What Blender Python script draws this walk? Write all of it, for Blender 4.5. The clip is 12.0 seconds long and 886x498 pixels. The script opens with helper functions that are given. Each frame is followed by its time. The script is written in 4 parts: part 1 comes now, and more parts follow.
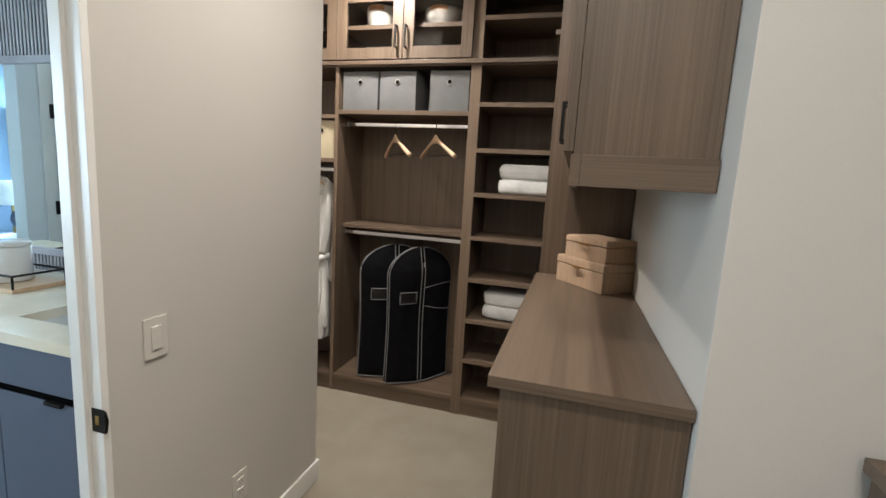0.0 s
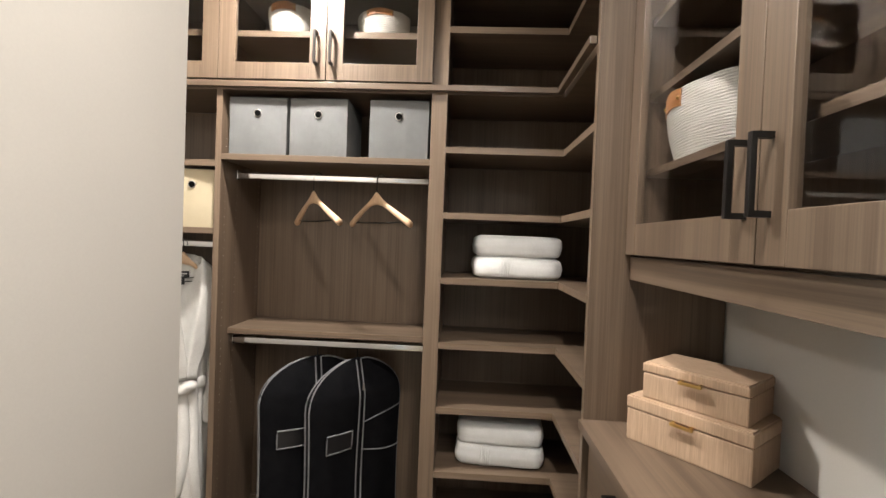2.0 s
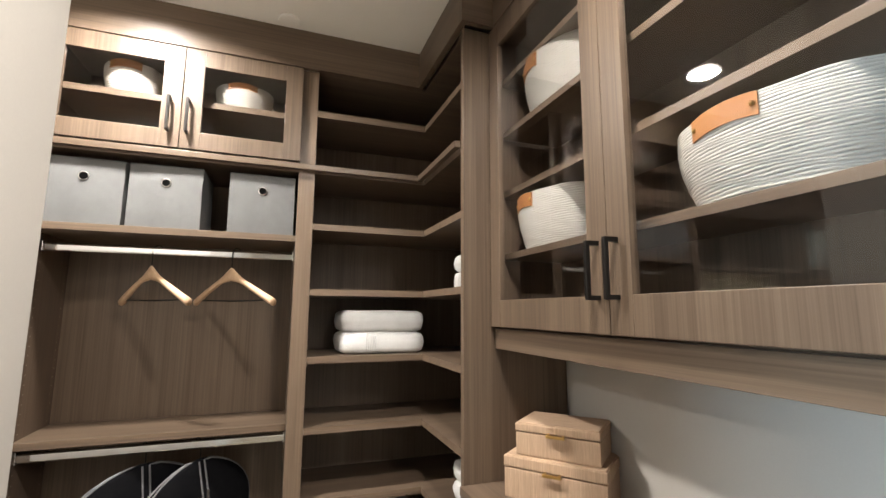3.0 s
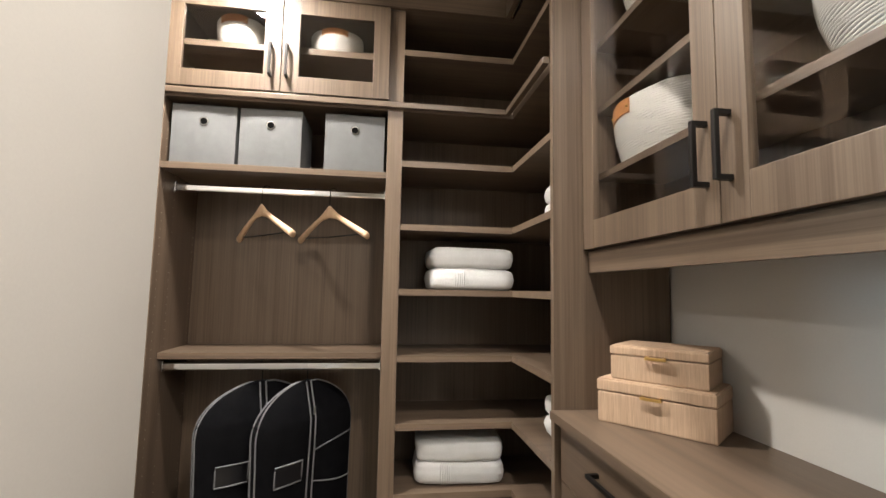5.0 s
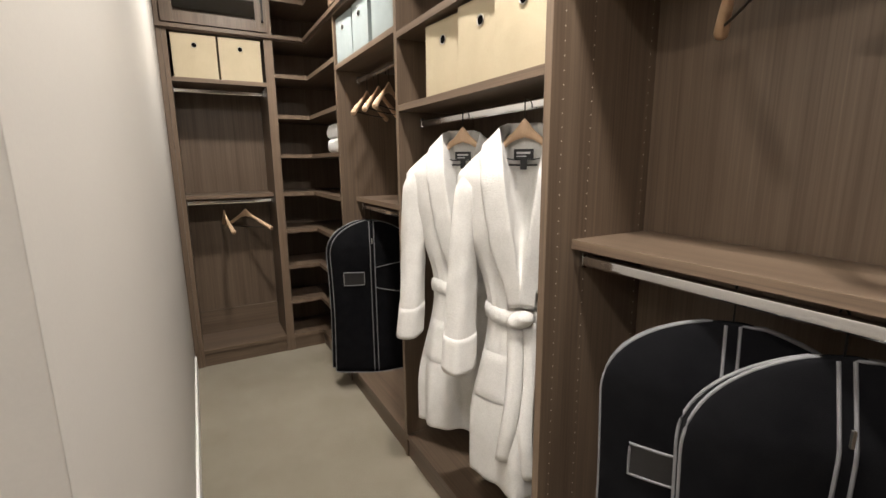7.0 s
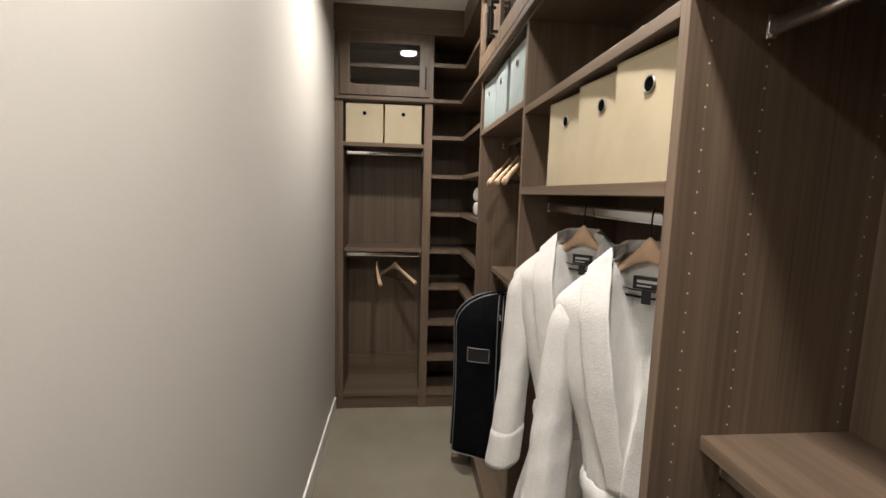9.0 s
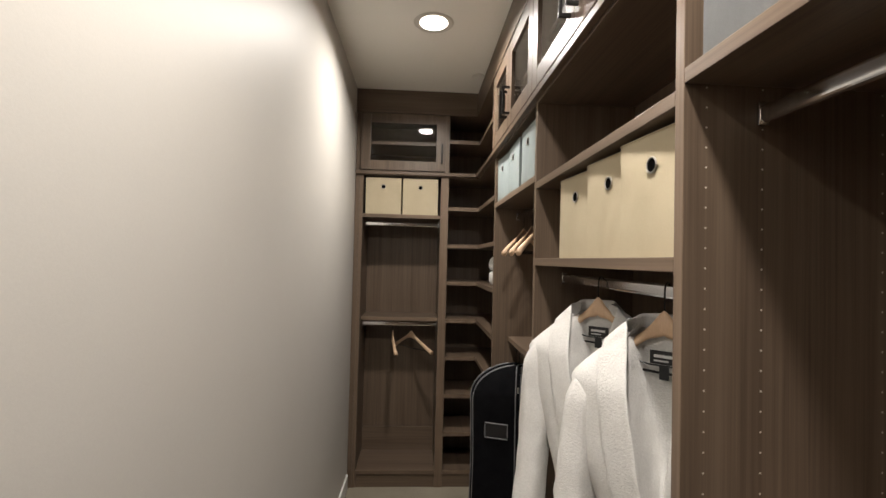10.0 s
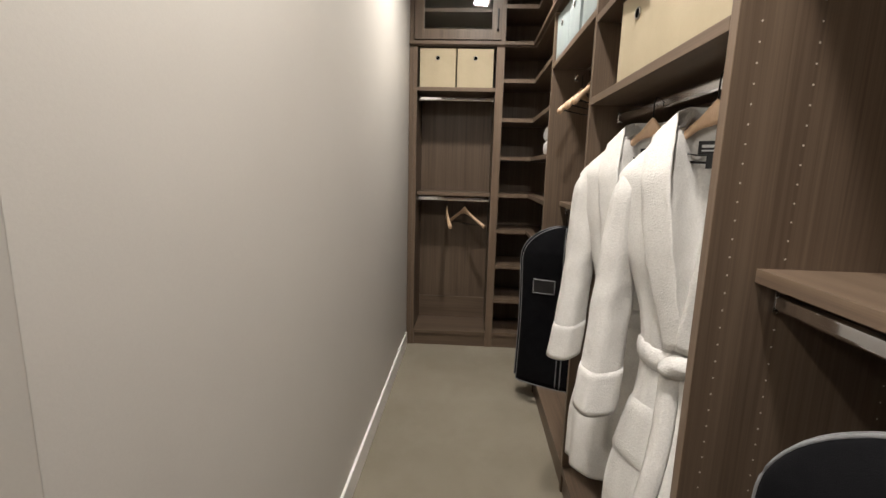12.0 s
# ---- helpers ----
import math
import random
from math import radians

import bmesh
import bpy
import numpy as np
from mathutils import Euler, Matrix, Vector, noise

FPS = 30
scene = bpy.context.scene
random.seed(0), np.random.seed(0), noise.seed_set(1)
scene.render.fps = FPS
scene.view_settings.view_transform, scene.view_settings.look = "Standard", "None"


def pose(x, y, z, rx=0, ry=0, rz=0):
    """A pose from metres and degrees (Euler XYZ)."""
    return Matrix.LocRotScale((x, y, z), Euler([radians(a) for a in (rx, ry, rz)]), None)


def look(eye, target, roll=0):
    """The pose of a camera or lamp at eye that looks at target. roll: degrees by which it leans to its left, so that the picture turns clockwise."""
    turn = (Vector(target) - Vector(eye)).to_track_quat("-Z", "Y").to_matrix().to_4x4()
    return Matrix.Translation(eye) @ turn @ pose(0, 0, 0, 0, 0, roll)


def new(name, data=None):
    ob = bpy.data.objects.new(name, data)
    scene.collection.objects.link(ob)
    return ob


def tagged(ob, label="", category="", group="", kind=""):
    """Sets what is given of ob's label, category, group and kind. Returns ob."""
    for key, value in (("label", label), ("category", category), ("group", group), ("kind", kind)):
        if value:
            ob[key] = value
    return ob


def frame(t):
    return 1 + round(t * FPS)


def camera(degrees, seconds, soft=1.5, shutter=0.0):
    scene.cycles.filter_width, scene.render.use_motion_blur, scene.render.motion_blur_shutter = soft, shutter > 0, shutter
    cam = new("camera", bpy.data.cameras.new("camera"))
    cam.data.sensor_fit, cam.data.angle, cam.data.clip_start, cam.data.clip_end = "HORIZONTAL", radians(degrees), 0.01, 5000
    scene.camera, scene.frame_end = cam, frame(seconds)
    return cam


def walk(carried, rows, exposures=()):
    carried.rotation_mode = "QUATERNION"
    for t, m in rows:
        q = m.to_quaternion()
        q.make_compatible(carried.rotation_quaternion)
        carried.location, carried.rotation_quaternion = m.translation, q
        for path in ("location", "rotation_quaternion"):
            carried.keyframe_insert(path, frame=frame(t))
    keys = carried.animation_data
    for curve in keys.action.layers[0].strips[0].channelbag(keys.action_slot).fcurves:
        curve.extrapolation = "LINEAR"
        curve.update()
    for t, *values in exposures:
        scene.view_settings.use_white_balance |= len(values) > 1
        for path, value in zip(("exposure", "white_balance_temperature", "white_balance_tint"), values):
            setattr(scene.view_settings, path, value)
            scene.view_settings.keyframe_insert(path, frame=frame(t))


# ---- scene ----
cam = camera(89.2, 12.0)
PATH = [
    (0, (0.118, -0.303, 1.452), (-0.419, 1.601, 1.159), 3.3),
    (0.5, (0.007, -0.033, 1.447), (-0.531, 1.87, 1.152), 3.3),
    (1, (-0.09, 0.275, 1.466), (-0.634, 2.177, 1.175), 3.4),
    (1.5, (-0.178, 0.487, 1.508), (-0.646, 2.417, 1.275), 2.9),
    (2, (-0.364, 0.543, 1.55), (-0.457, 2.541, 1.511), 2.2),
    (2.5, (-0.487, 0.549, 1.565), (-0.1, 2.504, 1.735), 1.6),
    (2.7, (-0.516, 0.534, 1.577), (0.007, 2.451, 1.804), 0.8),
    (4.3, (-0.656, 0.387, 1.553), (0.234, 2.144, 1.898), 1.4),
    (4.5, (-0.617, 0.412, 1.53), (0.112, 2.252, 1.817), 1.2),
    (5, (-0.518, 0.535, 1.401), (-0.251, 2.509, 1.583), 1.0),
    (5.5, (-0.431, 0.745, 1.329), (-0.695, 2.724, 1.206), 0.9),
    (6, (-0.398, 1.035, 1.325), (-1.193, 2.84, 0.995), -0.2),
    (6.5, (-0.393, 1.363, 1.336), (-1.758, 2.778, 0.968), -0.3),
    (7, (-0.522, 1.569, 1.343), (-2.245, 2.51, 0.961), -0.6),
    (7.2, (-0.577, 1.631, 1.347), (-2.387, 2.396, 0.977), -0.5),
    (8.8, (-0.702, 1.884, 1.527), (-2.67, 2.096, 1.239), 1.6),
    (9, (-0.69, 1.888, 1.535), (-2.665, 2.084, 1.29), 1.6),
    (9.5, (-0.645, 1.883, 1.561), (-2.636, 2.05, 1.468), 1.4),
    (10, (-0.667, 1.893, 1.551), (-2.663, 2.007, 1.6), 1.4),
    (10.5, (-0.684, 1.893, 1.496), (-2.678, 1.988, 1.623), 1.6),
    (11, (-0.676, 1.902, 1.397), (-2.671, 2.001, 1.5), 2.0),
    (11.5, (-0.638, 1.902, 1.343), (-2.63, 1.916, 1.168), 1.9),
    (12, (-0.557, 1.89, 1.301), (-2.524, 1.785, 0.954), 1.5),
]
EXPOSURES = [(0, -0.48), (0.5, -0.5), (1, -0.3), (1.5, -0.12), (2.5, 0.1), (4.5, 0.1), (5.5, 0.05), (6.5, 0.15), (7.2, 0.05), (8.8, -0.33), (10.5, -0.48), (11.3, -0.36), (12, -0.2)]
walk(cam, [(t, look(eye, target, roll)) for t, eye, target, roll in PATH], EXPOSURES)

# ---- world, lights ----
world = bpy.data.worlds.new("world")
scene.world = world
world.use_nodes = True
_bg = world.node_tree.nodes["Background"]
_sky = world.node_tree.nodes.new("ShaderNodeTexSky")
_sky.sky_type, _sky.sun_disc = "NISHITA", False
_sky.sun_elevation, _sky.sun_rotation = radians(35), radians(200)
world.node_tree.links.new(_sky.outputs[0], _bg.inputs[0])
_bg.inputs[1].default_value = 0.1

WARM = (1.0, 0.935, 0.865)
# third unseen, set from hanger shadows; last two added to brighten the hall
DOWNLIGHTS = [(-2.84, 1.945, 31), (-1.08, 1.955, 40.5), (-0.28, 0.98, 26), (0.10, -0.25, 22), (0.45, -1.60, 26)]
CEIL = 2.712


def downlight_lamp(x, y, watts):
    data = bpy.data.lights.new("downlight_lamp", "AREA")
    data.shape, data.size, data.energy, data.color = "DISK", 0.13, watts, WARM
    data.spread = radians(157)
    lamp = new("downlight_lamp", data)
    lamp.matrix_world = pose(x, y, CEIL - 0.016)
    return lamp


for _x, _y, _w in DOWNLIGHTS:
    downlight_lamp(_x, _y, _w)

# cool daylight through the bathroom, from an added window out of view
_d = bpy.data.lights.new("bath_daylight", "AREA")
_d.shape, _d.size, _d.size_y, _d.energy, _d.color = "RECTANGLE", 1.2, 1.3, 150, (0.62, 0.83, 1.0)
new("bath_daylight", _d).matrix_world = look((-3.555, -0.70, 1.55), (0.0, 0.30, 1.4))

_d = bpy.data.lights.new("bedroom_daylight", "AREA")
_d.shape, _d.size, _d.size_y, _d.energy, _d.color = "RECTANGLE", 0.6, 1.7, 620, (0.60, 0.84, 1.0)
new("bedroom_daylight", _d).matrix_world = look((-6.545, -1.62, 1.45), (-4.0, 0.6, 1.0))


# ---- materials ----
def mat(name, colour, rough=0.6, metal=0.0, spec=0.5):
    m = bpy.data.materials.new(name)
    m.use_nodes = True
    b = m.node_tree.nodes["Principled BSDF"]
    b.inputs["Base Color"].default_value = (*colour, 1)
    b.inputs["Roughness"].default_value = rough
    b.inputs["Metallic"].default_value = metal
    b.inputs["Specular IOR Level"].default_value = spec
    return m


def node(m, kind, **values):
    n = m.node_tree.nodes.new(kind)
    for k, v in values.items():
        n.inputs[k].default_value = v
    return n


def wire(m, a, out, b, inp):
    m.node_tree.links.new(a.outputs[out], b.inputs[inp])


def mottled(name, a, b, scale, rough=0.6, bump=0.0, bump_scale=200.0, detail=4.0, stretch=(1, 1, 1), fine=0.0, spec=0.5, distance=0.002):
    """Two colours mixed by noise, a second finer grain, and a fine bump."""
    m = mat(name, a, rough, 0.0, spec)
    bs = m.node_tree.nodes["Principled BSDF"]
    co = node(m, "ShaderNodeTexCoord")
    mp = node(m, "ShaderNodeMapping", Scale=stretch)
    wire(m, co, "Object", mp, "Vector")
    n1 = node(m, "ShaderNodeTexNoise", Scale=scale, Detail=detail, Roughness=0.6)
    n2 = node(m, "ShaderNodeTexNoise", Scale=bump_scale, Detail=3.0, Roughness=0.6)
    wire(m, mp, "Vector", n1, "Vector")
    wire(m, mp, "Vector", n2, "Vector")
    ramp = node(m, "ShaderNodeMapRange")
    ramp.inputs["From Min"].default_value, ramp.inputs["From Max"].default_value = 0.3, 0.7
    wire(m, n1, "Fac", ramp, "Value")
    mix = node(m, "ShaderNodeMix")
    mix.data_type = "RGBA"
    mix.inputs[6].default_value, mix.inputs[7].default_value = (*a, 1), (*b, 1)
    wire(m, ramp, "Result", mix, 0)
    if fine:
        mul = node(m, "ShaderNodeMapRange")
        mul.inputs["From Min"].default_value, mul.inputs["From Max"].default_value = 0.3, 0.7
        mul.inputs["To Min"].default_value, mul.inputs["To Max"].default_value = 1 - fine, 1 + fine
        wire(m, n2, "Fac", mul, "Value")
        vm = node(m, "ShaderNodeVectorMath")
        vm.operation = "MULTIPLY"
        wire(m, mix, 2, vm, 0)
        wire(m, mul, "Result", vm, 1)
        m.node_tree.links.new(vm.outputs[0], bs.inputs["Base Color"])
    else:
        m.node_tree.links.new(mix.outputs[2], bs.inputs["Base Color"])
    if bump:
        bp = node(m, "ShaderNodeBump", Strength=bump, Distance=distance)
        wire(m, n2, "Fac", bp, "Height")
        wire(m, bp, "Normal", bs, "Normal")
    return m


WOOD_A, WOOD_B, WOOD_C = (0.077, 0.0535, 0.0370), (0.113, 0.0795, 0.0550), (0.150, 0.1080, 0.0755)


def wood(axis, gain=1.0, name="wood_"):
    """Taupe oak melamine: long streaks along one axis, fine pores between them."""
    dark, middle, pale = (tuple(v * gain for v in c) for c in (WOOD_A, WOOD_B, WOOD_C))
    m = mat(name + axis, middle, 0.42, 0.0, 0.4)
    bs = m.node_tree.nodes["Principled BSDF"]
    co = node(m, "ShaderNodeTexCoord")
    oi = node(m, "ShaderNodeObjectInfo")
    shift = node(m, "ShaderNodeVectorMath")
    shift.operation = "MULTIPLY"
    shift.inputs[1].default_value = (7.0, 5.0, 3.0)
    wire(m, oi, "Random", shift, 0)
    add = node(m, "ShaderNodeVectorMath")
    wire(m, co, "Object", add, 0)
    wire(m, shift, 0, add, 1)
    long, cross = 0.7, 20.0
    s = {"x": (long, cross, cross), "y": (cross, long, cross), "z": (cross, cross, long)}[axis]
    mp = node(m, "ShaderNodeMapping", Scale=s)
    wire(m, add, 0, mp, "Vector")
    n1 = node(m, "ShaderNodeTexNoise", Scale=1.0, Detail=5.0, Roughness=0.62, Distortion=0.25)
    mp2 = node(m, "ShaderNodeMapping", Scale=tuple(v * (8 if v > 1 else 2) for v in s))
    wire(m, add, 0, mp2, "Vector")
    n2 = node(m, "ShaderNodeTexNoise", Scale=1.0, Detail=4.0, Roughness=0.7)
    wire(m, mp, "Vector", n1, "Vector")
    wire(m, mp2, "Vector", n2, "Vector")
    mixv = node(m, "ShaderNodeMath")
    mixv.operation = "MULTIPLY_ADD"
    mixv.inputs[1].default_value = 0.50
    wire(m, n2, "Fac", mixv, 0)
    half = node(m, "ShaderNodeMath")
    half.operation = "MULTIPLY"
    half.inputs[1].default_value = 0.53
    wire(m, n1, "Fac", half, 0)
    wire(m, half, 0, mixv, 2)
    mp3 = node(m, "ShaderNodeMapping", Scale=tuple(v * (0.28 if v > 1 else 0.5) for v in s))
    wire(m, add, 0, mp3, "Vector")
    n3 = node(m, "ShaderNodeTexNoise", Scale=1.0, Detail=2.0, Roughness=0.5)
    wire(m, mp3, "Vector", n3, "Vector")
    band = node(m, "ShaderNodeMath")
    band.operation = "MULTIPLY_ADD"
    band.inputs[1].default_value = 0.16
    wire(m, n3, "Fac", band, 0)
    low = node(m, "ShaderNodeMath")
    low.operation = "SUBTRACT"
    low.inputs[1].default_value = 0.08
    wire(m, mixv, 0, low, 0)
    wire(m, low, 0, band, 2)
    ramp = node(m, "ShaderNodeValToRGB")
    e = ramp.color_ramp.elements
    e[0].position, e[0].color = 0.38, (*dark, 1)
    e[1].position, e[1].color = 0.66, (*pale, 1)
    mid = e.new(0.51)
    mid.color = (*middle, 1)
    wire(m, band, 0, ramp, "Fac")
    wire(m, ramp, "Color", bs, "Base Color")
    rr = node(m, "ShaderNodeMapRange")
    rr.inputs["To Min"].default_value, rr.inputs["To Max"].default_value = 0.32, 0.48
    wire(m, n2, "Fac", rr, "Value")
    wire(m, rr, "Result", bs, "Roughness")
    bp = node(m, "ShaderNodeBump", Strength=0.25, Distance=0.0006)
    wire(m, n2, "Fac", bp, "Height")
    wire(m, bp, "Normal", bs, "Normal")
    return m


WOOD = {a: wood(a) for a in "xyz"}
EDGE = {a: wood(a, 1.28, "pale_edge_") for a in "xyz"}     # paler wood for the boards' front edges
PAINT = mottled("wall_paint", (0.525, 0.502, 0.464), (0.55, 0.527, 0.489), 1.6, 0.5, 0.12, 260, fine=0.015, distance=0.001, spec=0.3)
CEILING_PAINT = mottled("ceiling_paint", (0.80, 0.78, 0.73), (0.83, 0.81, 0.76), 1.2, 0.8, 0.10, 180, fine=0.01, distance=0.001)
TRIM = mottled("trim_paint", (0.74, 0.73, 0.70), (0.78, 0.77, 0.74), 3.0, 0.35, 0.05, 120, fine=0.01, distance=0.001)
CARPET = mottled("carpet", (0.30, 0.265, 0.205), (0.38, 0.34, 0.27), 2.2, 0.95, 1.0, 900, detail=6, fine=0.28, spec=0.1, distance=0.006)
CHROME = mat("chrome", (0.86, 0.86, 0.87), 0.10, 1.0)
BLACK_METAL = mat("black_metal", (0.018, 0.016, 0.015), 0.42, 0.7)
BRASS = mat("brass", (0.55, 0.36, 0.13), 0.3, 1.0)
# near-black standing for shade inside holes and gaps, also on the vanity plinth
BLACK_HOLE = mat("dark_hole", (0.004, 0.004, 0.004), 1.0, 0.0, 0.0)
LENS = mat("lamp_lens", (0.9, 0.87, 0.8), 0.4)
LENS.node_tree.nodes["Principled BSDF"].inputs["Emission Color"].default_value = (*WARM, 1)
LENS.node_tree.nodes["Principled BSDF"].inputs["Emission Strength"].default_value = 12.0
WHITE_PLASTIC = mat("white_plastic", (0.60, 0.575, 0.53), 0.4)


def glass_material(name, tint, rough=0.02):
    m = bpy.data.materials.new(name)
    m.use_nodes = True
    nt = m.node_tree
    nt.nodes.remove(nt.nodes["Principled BSDF"])
    out = nt.nodes["Material Output"]
    clear = node(m, "ShaderNodeBsdfTransparent", Color=(*tint, 1))
    gloss = node(m, "ShaderNodeBsdfGlossy", Color=(1, 1, 1, 1), Roughness=rough)
    facing = node(m, "ShaderNodeLayerWeight", Blend=0.5)
    power = node(m, "ShaderNodeMath")
    power.operation = "POWER"
    power.inputs[1].default_value = 5.0
    wire(m, facing, "Facing", power, 0)
    fres = node(m, "ShaderNodeMath")
    fres.operation = "MULTIPLY_ADD"
    fres.inputs[1].default_value, fres.inputs[2].default_value = 0.94, 0.035
    wire(m, power, 0, fres, 0)
    mixer = node(m, "ShaderNodeMixShader")
    wire(m, fres, 0, mixer, 0)
    wire(m, clear, 0, mixer, 1)
    wire(m, gloss, 0, mixer, 2)
    wire(m, mixer, 0, out, 0)
    return m


GLASS = glass_material("door_glass", (0.90, 0.90, 0.90))


# ---- mesh helpers ----
def add_box(bm, x0, x1, y0, y1, z0, z1, bevel=0.0):
    x0, x1 = min(x0, x1), max(x0, x1)
    y0, y1 = min(y0, y1), max(y0, y1)
    made = bmesh.ops.create_cube(bm, size=1)["verts"]
    for v in made:
        v.co = Vector((x0 + (v.co.x + 0.5) * (x1 - x0), y0 + (v.co.y + 0.5) * (y1 - y0), z0 + (v.co.z + 0.5) * (z1 - z0)))
    if bevel:
        edges = list({e for v in made for e in v.link_edges})
        bmesh.ops.bevel(bm, geom=edges, offset=bevel, segments=2, profile=0.6, affect="EDGES")
    return bm


def box(x0, x1, y0, y1, z0, z1, bevel=0.0):
    return add_box(bmesh.new(), x0, x1, y0, y1, z0, z1, bevel)


def tube(bm, points, radius, sides=8, closed=False):
    """A round tube along a list of points."""
    pts = [Vector(p) for p in points]
    n = len(pts)
    rings = []
    up = Vector((0, 0, 1))
    for i, p in enumerate(pts):
        a = pts[(i - 1) % n] if closed or i > 0 else p
        b = pts[(i + 1) % n] if closed or i < n - 1 else p
        d = (b - a).normalized()
        side = d.cross(up if abs(d.dot(up)) < 0.95 else Vector((1, 0, 0))).normalized()
        other = side.cross(d).normalized()
        r = radius(i / max(1, n - 1)) if callable(radius) else radius
        rings.append([bm.verts.new(p + r * (math.cos(t) * side + math.sin(t) * other)) for t in [2 * math.pi * k / sides for k in range(sides)]])
    for i in range(n if closed else n - 1):
        a, b = rings[i], rings[(i + 1) % n]
        for k in range(sides):
            bm.faces.new((a[k], a[(k + 1) % sides], b[(k + 1) % sides], b[k]))
    if not closed:
        bm.faces.new(list(reversed(rings[0])))
        bm.faces.new(rings[-1])
    return bm


def loft(bm, rings, cap=True):
    """Skin between rings of equal length."""
    vs = [[bm.verts.new(p) for p in ring] for ring in rings]
    k = len(vs[0])
    for a, b in zip(vs, vs[1:]):
        for i in range(k):
            bm.faces.new((a[i], a[(i + 1) % k], b[(i + 1) % k], b[i]))
    if cap:
        bm.faces.new(list(reversed(vs[0])))
        bm.faces.new(vs[-1])
    return bm


def part(name, bm, material, parent=None, label="", smooth=False):
    me = bpy.data.meshes.new(name)
    bmesh.ops.recalc_face_normals(bm, faces=bm.faces)
    bm.to_mesh(me)
    bm.free()
    if smooth:
        for p in me.polygons:
            p.use_smooth = True
    me.materials.append(material)
    ob = new(name, me)
    if parent is not None:
        ob.parent = parent
    if label:
        ob["label"] = label
    return ob


def pale_edged(ob, axis, *ways):
    """Gives a board's front edges the paler wood."""
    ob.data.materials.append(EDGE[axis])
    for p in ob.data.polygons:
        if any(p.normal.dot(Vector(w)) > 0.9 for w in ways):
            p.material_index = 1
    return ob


def thing(name, label, category, group="", kind=""):
    return tagged(new(name), label, category, group, kind)


def structure(name, bm, material, label, smooth=False):
    return tagged(part(name, bm, material, None, "", smooth), label, name.split("_")[0], kind="structure")


# ---- setting ----
YN, XW, XE = 2.31, -3.765, -0.006       # front planes of the closet units
BACK = 0.37                            # their depth
WALL_N, WALL_W, WALL_E = 2.70, -4.16, 0.378
PX, PY = -0.952, 1.456                  # the partition's outer corner
HALL_E, HALL_S, END_Y = 1.7, -2.2, 0.575
DOOR_Y0, DOOR_Y1, DOOR_H = -0.38, 0.469, 2.10
BATH_W, BATH_N = -3.6, 1.20

structure("floor", box(-6.8, 2.0, -2.4, 2.9, -0.12, 0.0), CARPET, "beige cut-pile carpet over the whole floor")
structure("ceiling", box(-6.8, 2.0, -2.4, 2.9, CEIL, CEIL + 0.12), CEILING_PAINT, "flat off-white painted ceiling")
structure("wall_north", box(WALL_W - 0.12, WALL_E + 0.12, WALL_N, WALL_N + 0.12, 0, CEIL), PAINT, "pale greige wall behind the closet units")
structure("wall_west", box(WALL_W - 0.12, WALL_W, PY - 0.12, WALL_N, 0, CEIL), PAINT, "pale greige wall at the end of the closet")


def prism(pts, z0, z1, round_at=(), bm=None):
    """An upright prism over a plan polygon; the corners named are slightly eased."""
    bm = bm or bmesh.new()
    plan = []
    for i, p in enumerate(pts):
        if i in round_at:
            p, q, r = Vector(p), Vector(pts[i - 1]), Vector(pts[(i + 1) % len(pts)])
            u, v = (q - p).normalized() * 0.0012, (r - p).normalized() * 0.0012
            plan += [p + u * (1 - s / 6) ** 2 + v * (s / 6) ** 2 for s in range(7)]
        else:
            plan.append(Vector(p))
    lo = [bm.verts.new((*p, z0)) for p in plan]
    hi = [bm.verts.new((*p, z1)) for p in plan]
    bm.faces.new(lo)
    bm.faces.new(list(reversed(hi)))
    for i in range(len(plan)):
        j = (i + 1) % len(plan)
        bm.faces.new((lo[i], lo[j], hi[j], hi[i]))
    return bm


structure("wall_east", prism([(WALL_E, WALL_N), (WALL_E, END_Y), (HALL_E + 0.12, END_Y), (HALL_E + 0.12, END_Y + 0.12), (WALL_E + 0.12, END_Y + 0.12), (WALL_E + 0.12, WALL_N)], 0, CEIL, (1,)), PAINT, "pale greige wall above the dresser and round its corner")
structure("wall_hall_east", box(HALL_E, HALL_E + 0.12, HALL_S, END_Y, 0, CEIL), PAINT, "pale greige hall wall")
structure("wall_south", box(-6.7, HALL_E + 0.12, HALL_S - 0.12, HALL_S, 0, CEIL), PAINT, "pale greige wall at the back of the hall")
_d1 = DOOR_Y1 + 0.02
_b = prism([(PX, _d1), (PX, PY), (WALL_W, PY), (WALL_W, PY - 0.12), (PX - 0.09, PY - 0.12), (PX - 0.09, _d1)], 0, CEIL, (1,))
add_box(_b, PX - 0.09, PX, HALL_S, DOOR_Y0 - 0.02, 0, CEIL)
add_box(_b, PX - 0.09, PX, DOOR_Y0 - 0.02, _d1, DOOR_H + 0.02, CEIL)
structure("wall_partition", _b, PAINT, "long plain greige partition wall with a bathroom doorway")

_b = box(PX, PX + 0.012, DOOR_Y1 + 0.07, PY + 0.012, 0, 0.10, 0.002)
add_box(_b, WALL_W + 0.42, PX, PY, PY + 0.012, 0, 0.10, 0.002)
add_box(_b, WALL_E + 0.12, HALL_E, END_Y - 0.012, END_Y, 0, 0.10, 0.002)
structure("baseboard", _b, TRIM, "slim white painted baseboard")

